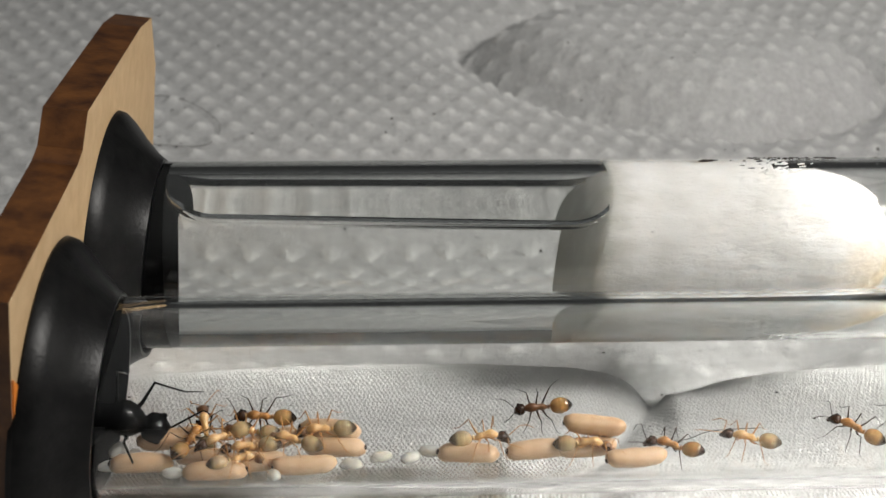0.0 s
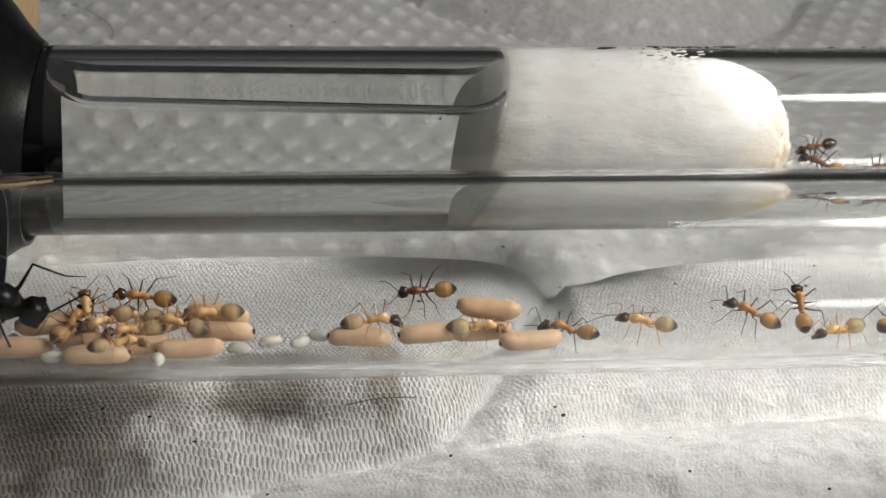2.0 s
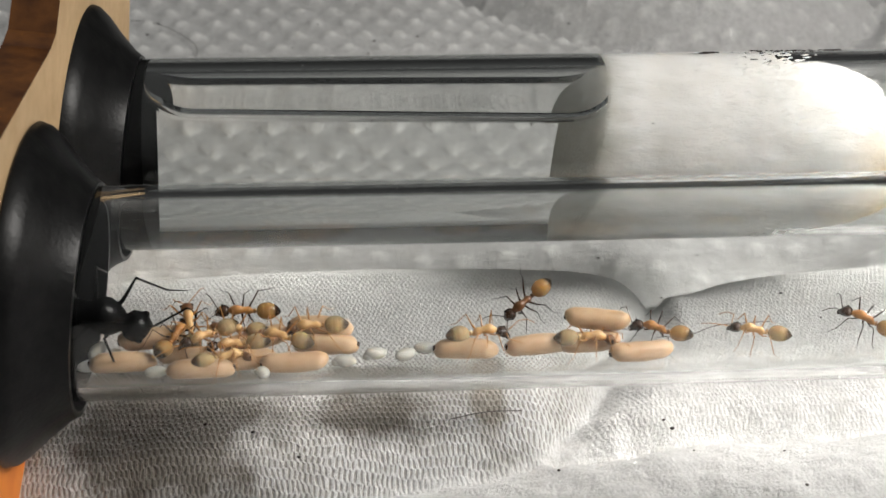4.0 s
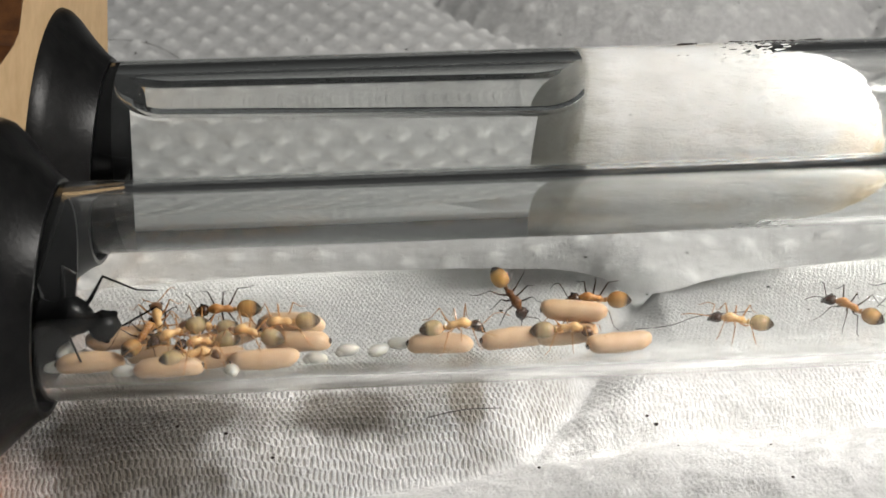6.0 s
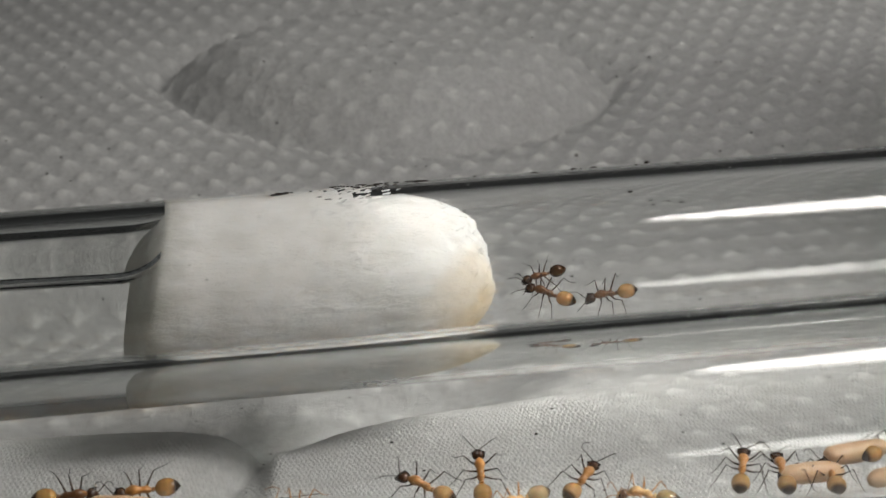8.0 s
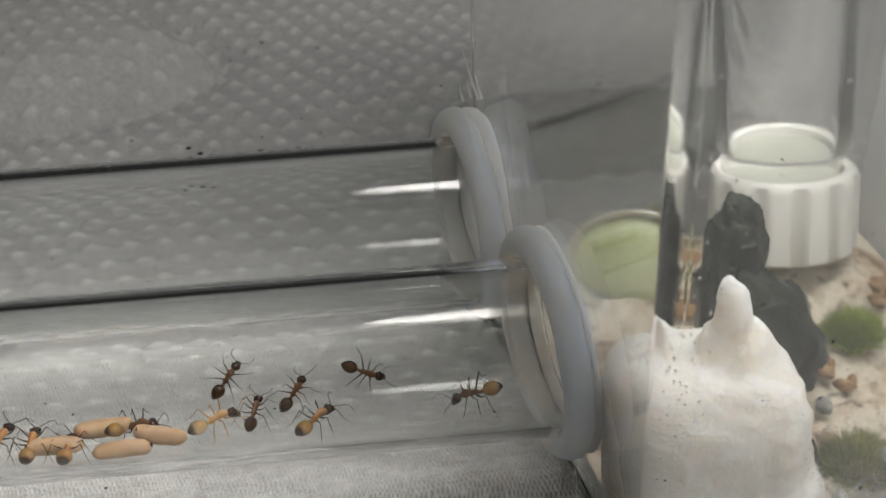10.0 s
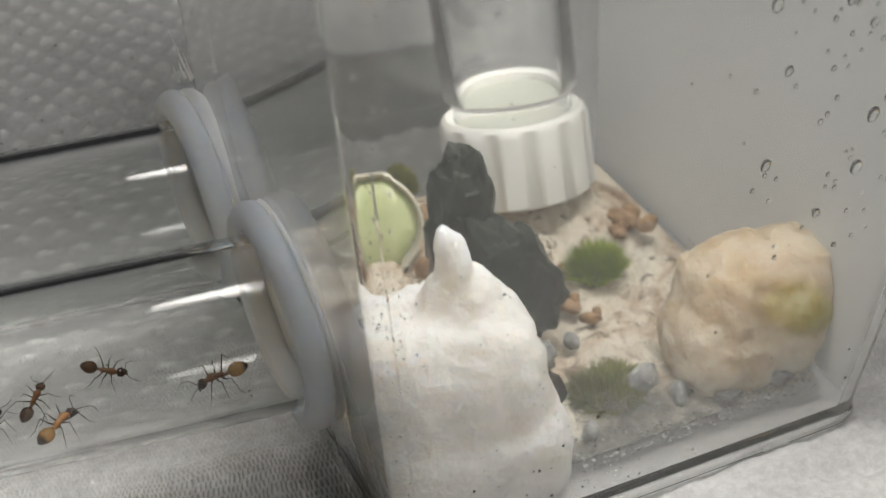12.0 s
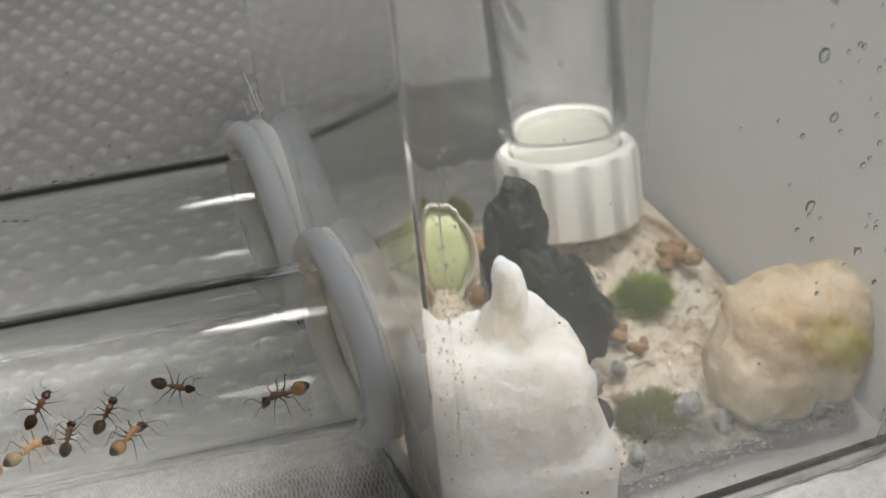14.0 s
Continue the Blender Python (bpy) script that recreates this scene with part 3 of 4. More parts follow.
PALE_GREEN = simple("pale_green_gel", (0.46, 0.52, 0.24), (0.58, 0.63, 0.36), 0.35, 250, 1500, 0.2, 0.0002, sub=0.4, sub_radius=0.002)
DARK_GREY = simple("dark_grey_plastic", (0.05, 0.05, 0.05), (0.08, 0.08, 0.08), 0.6, 200, 2000, 0.2, 0.0002)
DIRT = simple("dark_dirt", (0.015, 0.013, 0.011), (0.05, 0.04, 0.035), 0.8, 2000, 6000, 0.4, 0.0002, spec=0.1)
FIBRE = simple("grey_hair", (0.05, 0.045, 0.04), (0.10, 0.09, 0.08), 0.5, 900, 3000, 0.1, 0.0001)
COCOON = simple("cocoon_skin", (0.46, 0.305, 0.18), (0.59, 0.415, 0.265), 0.42, 900, 5000, 0.35, 0.0001, sub=0.6, sub_radius=0.0008)
MILK = simple("milky_plastic", (0.42, 0.40, 0.33), (0.54, 0.51, 0.43), 0.25, 700, 3000, 0.1, 0.0001, coat=0.3, sub=0.6, sub_radius=0.001)
LARVA = simple("larva_skin", (0.66, 0.64, 0.58), (0.74, 0.72, 0.66), 0.18, 700, 3000, 0.1, 0.0001, coat=0.2, sub=0.4, sub_radius=0.001)
LARVA.node_tree.nodes["Principled BSDF"].inputs["Transmission Weight"].default_value = 0.35
LARVA.node_tree.nodes["Principled BSDF"].inputs["IOR"].default_value = 1.36
SHELL_PALE = simple("honey_shell", (0.56, 0.33, 0.13), (0.70, 0.46, 0.22), 0.28, 1800, 6000, 0.15, 0.0001, coat=0.3, sub=0.5, sub_radius=0.0008)
SHELL_AMBER = simple("amber_shell", (0.34, 0.145, 0.035), (0.54, 0.26, 0.075), 0.28, 1800, 6000, 0.15, 0.0001, coat=0.3, sub=0.3, sub_radius=0.0004)
SHELL_BROWN = simple("brown_shell", (0.095, 0.036, 0.011), (0.19, 0.08, 0.024), 0.28, 1800, 6000, 0.15, 0.0001, coat=0.3, sub=0.2, sub_radius=0.0004)
SHELL_DARK = simple("dark_shell", (0.022, 0.010, 0.006), (0.075, 0.030, 0.012), 0.25, 1800, 6000, 0.15, 0.0001, coat=0.4)
SHELL_BLACK = simple("black_shell", (0.002, 0.002, 0.0025), (0.006, 0.006, 0.006), 0.25, 1500, 6000, 0.1, 0.0001, coat=0.05, spec=0.2)


def banded(name, front, tail, lo, hi):
    """The abdomen's shell: honey-coloured in front, darker at its tip, with thin bands."""
    m, n, l, b = material(name)
    c = own_coords(n)
    sep = n.new("ShaderNodeSeparateXYZ")
    l.new(c, sep.inputs[0])
    mr = n.new("ShaderNodeMapRange")
    mr.inputs["From Min"].default_value, mr.inputs["From Max"].default_value = lo, hi
    l.new(sep.outputs[0], mr.inputs[0])
    r = ramp(n, l, mr.outputs[0], [(0.0, tail), (0.10, tail), (0.30, front), (1.0, front)])
    spots = noise_node(n, l, 1500, 4, 0.6, c)
    l.new(mixed(n, l, 0.25, r.outputs[0], mixed(n, l, spots.outputs[0], r.outputs[0], tail)), b.inputs["Base Color"])
    b.inputs["Transmission Weight"].default_value = 0.45
    b.inputs["IOR"].default_value = 1.38
    b.inputs["Roughness"].default_value = 0.10
    b.inputs["Coat Weight"].default_value = 1.0
    b.inputs["Subsurface Weight"].default_value = 0.6
    b.inputs["Subsurface Radius"].default_value = (1.0, 0.6, 0.3)
    b.inputs["Subsurface Scale"].default_value = 0.001
    return m


GASTER_AMBER = banded("amber_gaster", (0.62, 0.36, 0.13), (0.05, 0.03, 0.02), -0.0027, -0.0010)
GASTER_PALE = banded("pale_gaster", (0.68, 0.52, 0.29), (0.12, 0.085, 0.055), -0.0027, -0.0010)
GASTER_DARK = banded("dark_gaster", (0.11, 0.05, 0.018), (0.018, 0.010, 0.006), -0.0027, -0.0010)


# ---- ants: built once in a few postures, then copied; head to +x, feet on z = 0 ----
def limb(name, points, radii, mat, parent):
    bm = bmesh.new()
    tube_line(bm, points, radii, 6)
    return part(name, bm, mat, parent)


def build_ant(label, body, head, gaster, limbs, seed, size=1.0, lift=0.0, turn=0.0, droop=0.0, bulk=1.0):
    """bulk: how stout thorax and head are; lift: how far the abdomen is raised; turn: the head to its side; droop: the head downwards."""
    rnd = random.Random(seed)
    ob = empty("ant")
    s = size

    def swept(name, rows, mat, m=None, steps=14):
        """A shell through sections: x, z, half width, half height."""
        m = m or Matrix()
        bm = bmesh.new()
        rings = [[bm.verts.new(m @ (Vector((x, w * math.cos(2 * math.pi * k / steps), z + h * math.sin(2 * math.pi * k / steps))) * s)) for k in range(steps)] for x, z, w, h in rows]
        for a, b in zip(rings, rings[1:]):
            for k in range(steps):
                bm.faces.new((a[k], a[(k + 1) % steps], b[(k + 1) % steps], b[k]))
        bm.faces.new(rings[0][::-1])
        bm.faces.new(rings[-1])
        return part(name, bm, mat, ob)

    swept("thorax", [(x, z, w * bulk, h * bulk) for x, z, w, h in ((1.02, 0.99, 0.12, 0.12), (0.92, 1.03, 0.20, 0.20), (0.74, 1.11, 0.31, 0.31), (0.54, 1.17, 0.36, 0.36), (0.34, 1.19, 0.34, 0.36), (0.16, 1.16, 0.27, 0.30),
                     (0.0, 1.11, 0.23, 0.26), (-0.16, 1.09, 0.24, 0.27), (-0.34, 1.06, 0.27, 0.31), (-0.50, 0.99, 0.24, 0.28), (-0.63, 0.89, 0.14, 0.17), (-0.90, 0.84 + 0.1 * lift, 0.10, 0.10))], body)
    swept("petiole", [(-0.68, 0.90, 0.06, 0.05), (-0.74, 0.97, 0.17, 0.23), (-0.82, 0.99, 0.18, 0.25), (-0.88, 0.94, 0.08, 0.12)], body)
    rows = []
    for i in range(29):
        u = i / 28
        r = math.sqrt(max(0.0, 1 - (1 - u / 0.42) ** 2)) if u < 0.42 else max(0.0, 1 - ((u - 0.42) / 0.58) ** 2.1) ** 0.8
        for seam in (0.34, 0.58, 0.78):
            r *= 1 - 0.045 * math.exp(-((u - seam) / 0.02) ** 2)
        rows.append((-0.88 - 1.66 * u, 0.94 + lift * (0.3 + 0.9 * u) - 0.10 * u * u, 0.03 + 0.60 * r, 0.03 + 0.58 * r))
    swept("gaster", rows, gaster, steps=18)
    # the head hangs on the neck; everything on it is placed in its own axes
    neck = Matrix.Translation(Vector((1.0, 0, 1.0)) * s) @ pose(0, 0, 0, 0, 24 + 30 * droop, 28 * turn)
    swept("head", [(-0.02, 0, 0.12, 0.10), (0.02, 0, 0.28, 0.20), (0.12, 0.02, 0.40, 0.29), (0.30, 0.03, 0.45, 0.34), (0.50, 0.02, 0.42, 0.34), (0.68, -0.02, 0.34, 0.29), (0.84, -0.05, 0.24, 0.21), (0.94, -0.07, 0.13, 0.12)], head, neck)

    def on_head(*p):
        return neck @ (Vector(p) * s)

    for side in (1, -1):
        bm = bmesh.new()
        lump(bm, on_head(0.40, side * 0.39, 0.17), (0.11 * s, 0.08 * s, 0.10 * s), 0, 0, 1, 8)
        part("eye", bm, SHELL_BLACK, ob)
        limb("mandible", [on_head(0.82, side * 0.18, -0.10), on_head(1.0, side * 0.17, -0.14), on_head(1.12, side * 0.03, -0.16)], [0.10 * s, 0.08 * s, 0.03 * s], head, ob)
        out, up, bend = rnd.uniform(0.5, 1.1), rnd.uniform(0.3, 0.8), rnd.uniform(-0.4, 0.5)
        elbow = Vector((0.85 + rnd.uniform(-0.2, 0.3), side * (0.25 + out * 0.75), 0.2 + up))
        tip = elbow + Vector((rnd.uniform(0.7, 1.2), side * bend, rnd.uniform(-0.6, 0.2)))
        limb("antenna", [on_head(*p) for p in (Vector((0.72, side * 0.16, 0.22)), elbow, (elbow * 0.6 + tip * 0.4) + Vector((0.05, side * 0.1, 0.14)), tip)], [0.034 * s, 0.03 * s, 0.03 * s, 0.02 * s], limbs, ob)
        for k, (x0, reach, sweep) in enumerate(((0.50, 1.15, 0.95), (0.10, 1.30, -0.1), (-0.30, 1.50, -1.25))):
            sw = sweep + rnd.uniform(-0.35, 0.35)
            re = reach * rnd.uniform(1.0, 1.3)
            hip = Vector((x0, side * 0.16, 0.88))
            thigh = Vector((x0 + 0.22 * sw, side * (0.16 + 0.30 * re), 1.12))
            knee = Vector((x0 + 0.48 * sw, side * (0.18 + 0.60 * re), 1.70 + rnd.uniform(-0.25, 0.3)))
            shin = Vector((x0 + 0.90 * sw, side * (0.2 + 0.92 * re), 0.40))
            foot = Vector((x0 + 1.25 * sw, side * (0.2 + 1.12 * re), 0.02))
            limb("leg", [p * s for p in (hip, thigh, knee, shin, foot)], [0.085 * s, 0.058 * s, 0.038 * s, 0.026 * s, 0.014 * s], limbs, ob)
    tagged(ob, label, "ant", "ants in the tubes")
    return ob


AMBER = "amber worker ant with a dark head on the tube glass"
PALE = "pale honey-coloured worker ant with a translucent abdomen"
DARK = "dark brown worker ant with long thin legs"
KINDS = {
    "amber": build_ant(AMBER, SHELL_AMBER, SHELL_DARK, GASTER_AMBER, SHELL_DARK, 1, size=1.15),
    "amber_up": build_ant(AMBER, SHELL_AMBER, SHELL_DARK, GASTER_AMBER, SHELL_DARK, 2, size=1.15, lift=0.35, turn=0.6),
    "brown": build_ant("brown worker ant with a rounded honey abdomen", SHELL_BROWN, SHELL_DARK, GASTER_AMBER, SHELL_DARK, 3, size=1.15, lift=0.2, droop=0.8),
    "pale": build_ant(PALE, SHELL_PALE, SHELL_BROWN, GASTER_PALE, SHELL_AMBER, 4, size=1.15, droop=0.5),
    "pale_turn": build_ant(PALE, SHELL_PALE, SHELL_DARK, GASTER_PALE, SHELL_AMBER, 5, size=1.15, turn=-0.8, lift=0.1),
    "dark": build_ant(DARK, SHELL_BROWN, SHELL_DARK, GASTER_DARK, SHELL_DARK, 6, size=0.95),
    "dark_turn": build_ant(DARK, SHELL_BROWN, SHELL_DARK, GASTER_DARK, SHELL_DARK, 7, size=0.95, turn=0.7, lift=0.15),
}
QUEEN = build_ant("large glossy black queen ant beside the brood", SHELL_BLACK, SHELL_BLACK, SHELL_BLACK, SHELL_BLACK, 8, size=3.0, droop=0.9, bulk=1.4)


def on_glass(tube_y, x, around, heading, height=0.0, radius=INNER):
    """A pose on the inner wall of a tube: x in mm, degrees round from its lowest line, heading in degrees."""
    a = radians(around)
    up = Vector((0, -math.sin(a), math.cos(a)))
    across = up.cross(Vector((1, 0, 0)))
    foot = Vector((x, tube_y, AXIS_Z)) - up * (radius - height)
    m = Matrix((Vector((1, 0, 0)), across, up)).transposed().to_4x4()
    m.translation = foot * 0.001
    return m @ pose(0, 0, 0, 0, 0, heading)


used = set()


def put_ant(kind, tube_y, x, around, heading, height=0.0):
    m = on_glass(tube_y, x, around, heading, height)
    if kind not in used:
        used.add(kind)
        ob = KINDS[kind]
        ob.matrix_basis = m
        return ob
    return copy_thing(KINDS[kind], m)


QUEEN.matrix_basis = on_glass(FRONT_Y, -25.9, 33, -12, 0.0)
for row in (
    ("pale", -18.3, 28, 100, 0.9), ("pale", -14.9, 20, 172, 1.0), ("pale_turn", -14.9, 0, 188, 0.9), ("pale", -8.9, 17, 184, 1.4), ("pale", -15.2, -17, 20, 0.6), ("amber_up", -19.2, 14, 62, 1.0), ("pale_turn", -17.0, 8, 210, 1.3), ("pale", -11.4, 6, 160, 1.3),
    ("pale_turn", 4.3, 9, 8, 0.9), ("pale", 12.7, -2, -4, 0.8), ("pale_turn", 26.1, 11, 165, 0.0),
):
    put_ant(row[0], FRONT_Y, *row[1:])
for row in (
    ("amber", 35.3, 20, 145), ("amber", 39.8, 26, 88), ("pale_turn", 42.0, -6, 200), ("amber_up", 47.5, 12, 48), ("pale", 51.3, -14, 150),
    ("amber", 59.6, 9, 70), ("amber", 62.4, 2, 85), ("amber", 65.8, -8, 85), ("brown", 71.5, 11, 12), ("pale_turn", 78.6, 11, 30),
    ("dark", 82.0, 18, 75), ("dark", 79.7, 50, 52), ("dark_turn", 85.7, 33, 55), ("amber", 87.6, 2, 48), ("dark_turn", 92.2, 44, -25), ("brown", 101.6, 14, 190),
):
    put_ant(row[0], FRONT_Y, *row[1:])
put_ant("dark_turn", BACK_Y, 49.2, 50, 190)
put_ant("brown", BACK_Y, 49.4, 33, 152)
WALKER_D = put_ant("amber", FRONT_Y, -13.8, 36, 176, 0.8)
WALKER_A = put_ant("brown", FRONT_Y, 8.8, 38, 190)
WALKER_B = put_ant("amber_up", FRONT_Y, 16.4, 30, 165)
WALKER_C = put_ant("brown", BACK_Y, 54.6, 24, 185)


# ---- brood ----
def build_cocoon(seed):
    ob = empty("cocoon")
    bm = bmesh.new()
    lump(bm, (0, 0, 0.98), (2.6, 0.92, 0.90), seed, 0.05, 0.9, 20)
    for v in bm.verts:
        v.co.z += 0.10 * (v.co.x / 2.1) ** 2 * (1 if seed % 2 else -1)
        t = abs(v.co.x) / 2.55
        k = 1 + 0.30 * smoothstep(0.3, 0.9, t)
        v.co.z = 0.98 + (v.co.z - 0.98) * k
        v.co.y *= k
    part("silk_case", bm, COCOON, ob)
    bm = bmesh.new()
    lump(bm, (-2.46, 0, 0.98), (0.16, 0.28, 0.28), seed, 0.1, 2, 10)
    part("dark_tip", bm, SHELL_DARK, ob, "dark spot at the end of the case")
    return tagged(ob, "smooth tan ant cocoon lying among the brood", "cocoon", "cocoons in the tube")


cocoons = [build_cocoon(1), build_cocoon(2)]
count = 0
for x, around, heading, height in (
    (13.4, 18, -8, 1.3), (8.6, 3, 6, 0), (16.5, -12, 8, 0), (3.0, 0, -4, 0), (12.6, 4, 184, 0), (-8.2, 22, -6, 0.8), (-10.2, -15, 5, 0), (-7.8, 8, 176, 0.2), (-21.2, 18, 9, 0.3), (-23.2, -6, 2, 0),
    (-14.2, -8, 6, 0), (-18.2, 0, -12, 0), (-13.2, 14, 20, 0.2), (-17.2, -22, 184, 0), (68.6, 12, 5, 0), (70.6, -22, 186, 0), (73.7, -4, -20, 0), (64.5, -5, 0, 0),
):
    m = on_glass(FRONT_Y, x, around, heading, height)
    if count < 2:
        cocoons[count].matrix_basis = m
    else:
        copy_thing(cocoons[count % 2], m)
    count += 1


def build_larva():
    ob = empty("larva")
    bm = bmesh.new()
    lump(bm, (0, 0, 0.52), (0.92, 0.56, 0.52), 4, 0.06, 0.9, 18)
    lump(bm, (0.62, 0.16, 0.42), (0.42, 0.36, 0.34), 5, 0.06, 0.9, 14)
    part("skin", bm, LARVA, ob)
    bm = bmesh.new()
    lump(bm, (-0.1, 0, 0.50), (0.34, 0.20, 0.20), 6, 0.15, 2, 10)
    part("gut", bm, GREY_GRIT, ob, "dark gut showing through")
    return tagged(ob, "small translucent whitish ant larva among the brood", "larva", "larvae in the tube")


larva = build_larva()
for k, (x, around, heading) in enumerate(((-25.8, -4, 20), (-25.4, 13, 60), (-20.6, -16, 5), (-6.4, -7, 170), (-4.0, 2, 190), (-1.7, 0, 30), (-0.1, 7, -5), (-12.0, 24, 60), (-24.0, 6, 80), (-12.6, -24, 100))):
    m = on_glass(FRONT_Y, x, around, heading)
    if k == 0:
        larva.matrix_basis = m
    else:
        copy_thing(larva, m)


# ---- what lies in the box ----
def crust_material():
    m, n, l, b = material("plaster_crust")
    c = place_coords(n)
    big = noise_node(n, l, 160, 5, 0.6, c)
    base = ramp(n, l, big.outputs[0], [(0.34, (0.26, 0.17, 0.10)), (0.42, (0.62, 0.50, 0.36)), (0.50, (0.80, 0.72, 0.58)), (0.75, (0.84, 0.79, 0.68))])
    dark = noise_node(n, l, 520, 5, 0.7, c)
    r = ramp(n, l, dark.outputs[0], [(0.55, (0, 0, 0)), (0.66, (1, 1, 1))])
    tint = mixed(n, l, r.outputs[0], base.outputs[0], (0.16, 0.12, 0.08))
    sep = n.new("ShaderNodeSeparateXYZ")
    l.new(c, sep.inputs[0])
    wander = n.new("ShaderNodeMath")
    wander.operation = "MULTIPLY_ADD"
    l.new(big.outputs[0], wander.inputs[0])
    wander.inputs[1].default_value = 0.014
    l.new(sep.outputs[1], wander.inputs[2])
    soil = n.new("ShaderNodeMapRange")
    soil.inputs["From Min"].default_value, soil.inputs["From Max"].default_value = 0.0885, 0.0845
    l.new(wander.outputs[0], soil.inputs[0])
    l.new(mixed(n, l, soil.outputs[0], tint, (0.17, 0.165, 0.145)), b.inputs["Base Color"])
    b.inputs["Roughness"].default_value = 0.7
    bump(n, l, b, noise_node(n, l, 700, 6, 0.65, c).outputs[0], 1.0, 0.0012)
    return m


CRUST = crust_material()


def box_point(u, v):
    a, b, c, d = [Vector(p) for p in BASE]
    return (1 - v) * ((1 - u) * a + u * b) + v * ((1 - u) * d + u * c)


def build_crust():
    bm = bmesh.new()
    n = 120
    grid = []
    for j in range(n + 1):
        row = []
        for i in range(n + 1):
            p = box_point(0.045 + 0.91 * i / n, 0.09 + 0.87 * j / n)
            edge = min(i, j, n - i, n - j) / n
            z = 2.0 + 1.4 * smoothstep(0, 0.10, edge) + 1.3 * noise.fractal(Vector((p.x * 0.22, p.y * 0.22, 5)), 0.8, 2, 5) * smoothstep(0, 0.1, edge) + 0.7 * min(0.3, noise.noise(Vector((p.x * 0.75, p.y * 0.75, 9)))) * smoothstep(0, 0.06, edge) + 1.5 * smoothstep(0.2, 0.9, j / n)
            row.append(bm.verts.new((p.x, p.y, max(1.95, z))))
        grid.append(row)
    for j in range(n):
        for i in range(n):
            bm.faces.new((grid[j][i], grid[j][i + 1], grid[j + 1][i + 1], grid[j + 1][i]))
    edge = [grid[0][i] for i in range(n + 1)] + [grid[j][n] for j in range(1, n + 1)] + [grid[n][i] for i in range(n - 1, -1, -1)] + [grid[j][0] for j in range(n - 1, 0, -1)]
    low = [bm.verts.new((v.co.x, v.co.y, 1.9)) for v in edge]
    for k in range(len(edge)):
        j = (k + 1) % len(edge)
        bm.faces.new((edge[k], low[k], low[j], edge[j]))
    bm.faces.new(low[::-1])
    tagged(finish(bm, "plaster_crust", CRUST), "uneven cream plaster crust with brown stains on the box floor", "plaster", kind="stuff")


build_crust()


def thing_lump(name, label, category, mat, pieces, seed, rough, freq=0.25, segs=36, group="", square=1.0, pressed=False):
    """A thing of one or more merged uneven bodies: (centre, radii, tilt in degrees)."""
    bm = bmesh.new()
    for k, (centre, radii, tilt) in enumerate(pieces):
        m = Matrix.Translation(centre) @ pose(0, 0, 0, *tilt)
        lump(bm, (0, 0, 0), radii, seed + k, rough, freq, segs, m, (square if len(pieces) > 2 else 0.8) if max(radii) > 5 else 1.0)
    if pressed:
        # flattened where it lies against the inside of the front wall
        for v in bm.verts:
            v.co.y = max(v.co.y, 70.2 + (v.co.x - 112.2) * 0.134 - 0.21 * v.co.z + 0.15 * noise.noise(v.co * 0.6))
    ob = finish(bm, name, mat)
    if len(pieces) > 2:
        fuse = ob.modifiers.new("fuse", "REMESH")
        fuse.mode, fuse.voxel_size, fuse.use_smooth_shade = "VOXEL", 0.00032, True
        soft = ob.modifiers.new("soft", "SMOOTH")
        soft.factor, soft.iterations = 0.5, 8
        tufts = bpy.data.textures.new("wool", "CLOUDS")
        tufts.noise_scale, tufts.noise_depth = 0.0016, 4
        crag = ob.modifiers.new("crag", "DISPLACE")
        crag.texture, crag.strength, crag.texture_coords = tufts, 0.0005, "LOCAL"
    return tagged(ob, label, category, group)


thing_lump("cotton_wad", "damp white cotton wad with a torn peak against the clear wall", "cotton", WAD,
           [((120.3, 76.4, 10.8), (7.6, 6.2, 10.8), (0, 3, 0)), ((121.1, 76.0, 6.1), (8.6, 6.6, 6.1), (0, 4, 0)), ((116.1, 76.4, 15.4), (3.6, 4.8, 6.1), (0, 0, 0)), ((124.7, 76.4, 13.1), (3.4, 4.6, 5.6), (0, -14, 0)),
            ((121.5, 76.0, 21.0), (3.4, 2.6, 3.8), (0, 10, 0)), ((121.1, 75.6, 24.0), (1.5, 1.6, 4.1), (0, 6, 0)), ((120.7, 75.4, 26.4), (1.0, 1.0, 2.9), (0, -6, 0)), ((122.9, 76.0, 21.0), (2.0, 1.6, 3.6), (0, -35, 0))], 3, 0.05, 0.9, 56, square=0.66, pressed=True)
thing_lump("cotton_wad", "tan honey-soaked cotton wad resting on the crust", "cotton", TAN_WAD,
           [((150.4, 83.2, 8.2), (7.0, 5.6, 6.8), (0, 4, 0)), ((147.2, 82.4, 6.2), (5.4, 5.2, 4.8), (0, 0, 0)), ((154.2, 83.6, 8.6), (3.6, 4.6, 6.4), (0, 6, 0)), ((148.6, 83.6, 12.4), (3.0, 2.8, 2.8), (0, 0, 0)), ((153.4, 83.6, 12.8), (2.8, 3.0, 2.8), (0, 0, 0)), ((145.4, 83, 4.5), (3.4, 3.6, 2.6), (0, 0, 0))], 11, 0.10, 0.8, 56, square=0.7)
thing_lump("slate_stone", "dark green-black slate pebble standing on end", "stone", STONE_DARK,
           [((126.0, 92.5, 16.4), (3.1, 2.8, 8.4), (0, 4, 0))], 21, 0.22, 0.42, 72, group="dark pebbles")
thing_lump("slate_stone", "dark green-black rounded slate pebble leaning over", "stone", STONE_DARK,
           [((129.8, 90.5, 12.2), (3.8, 3.2, 6.8), (0, -26, 0))], 25, 0.22, 0.42, 72, group="dark pebbles")
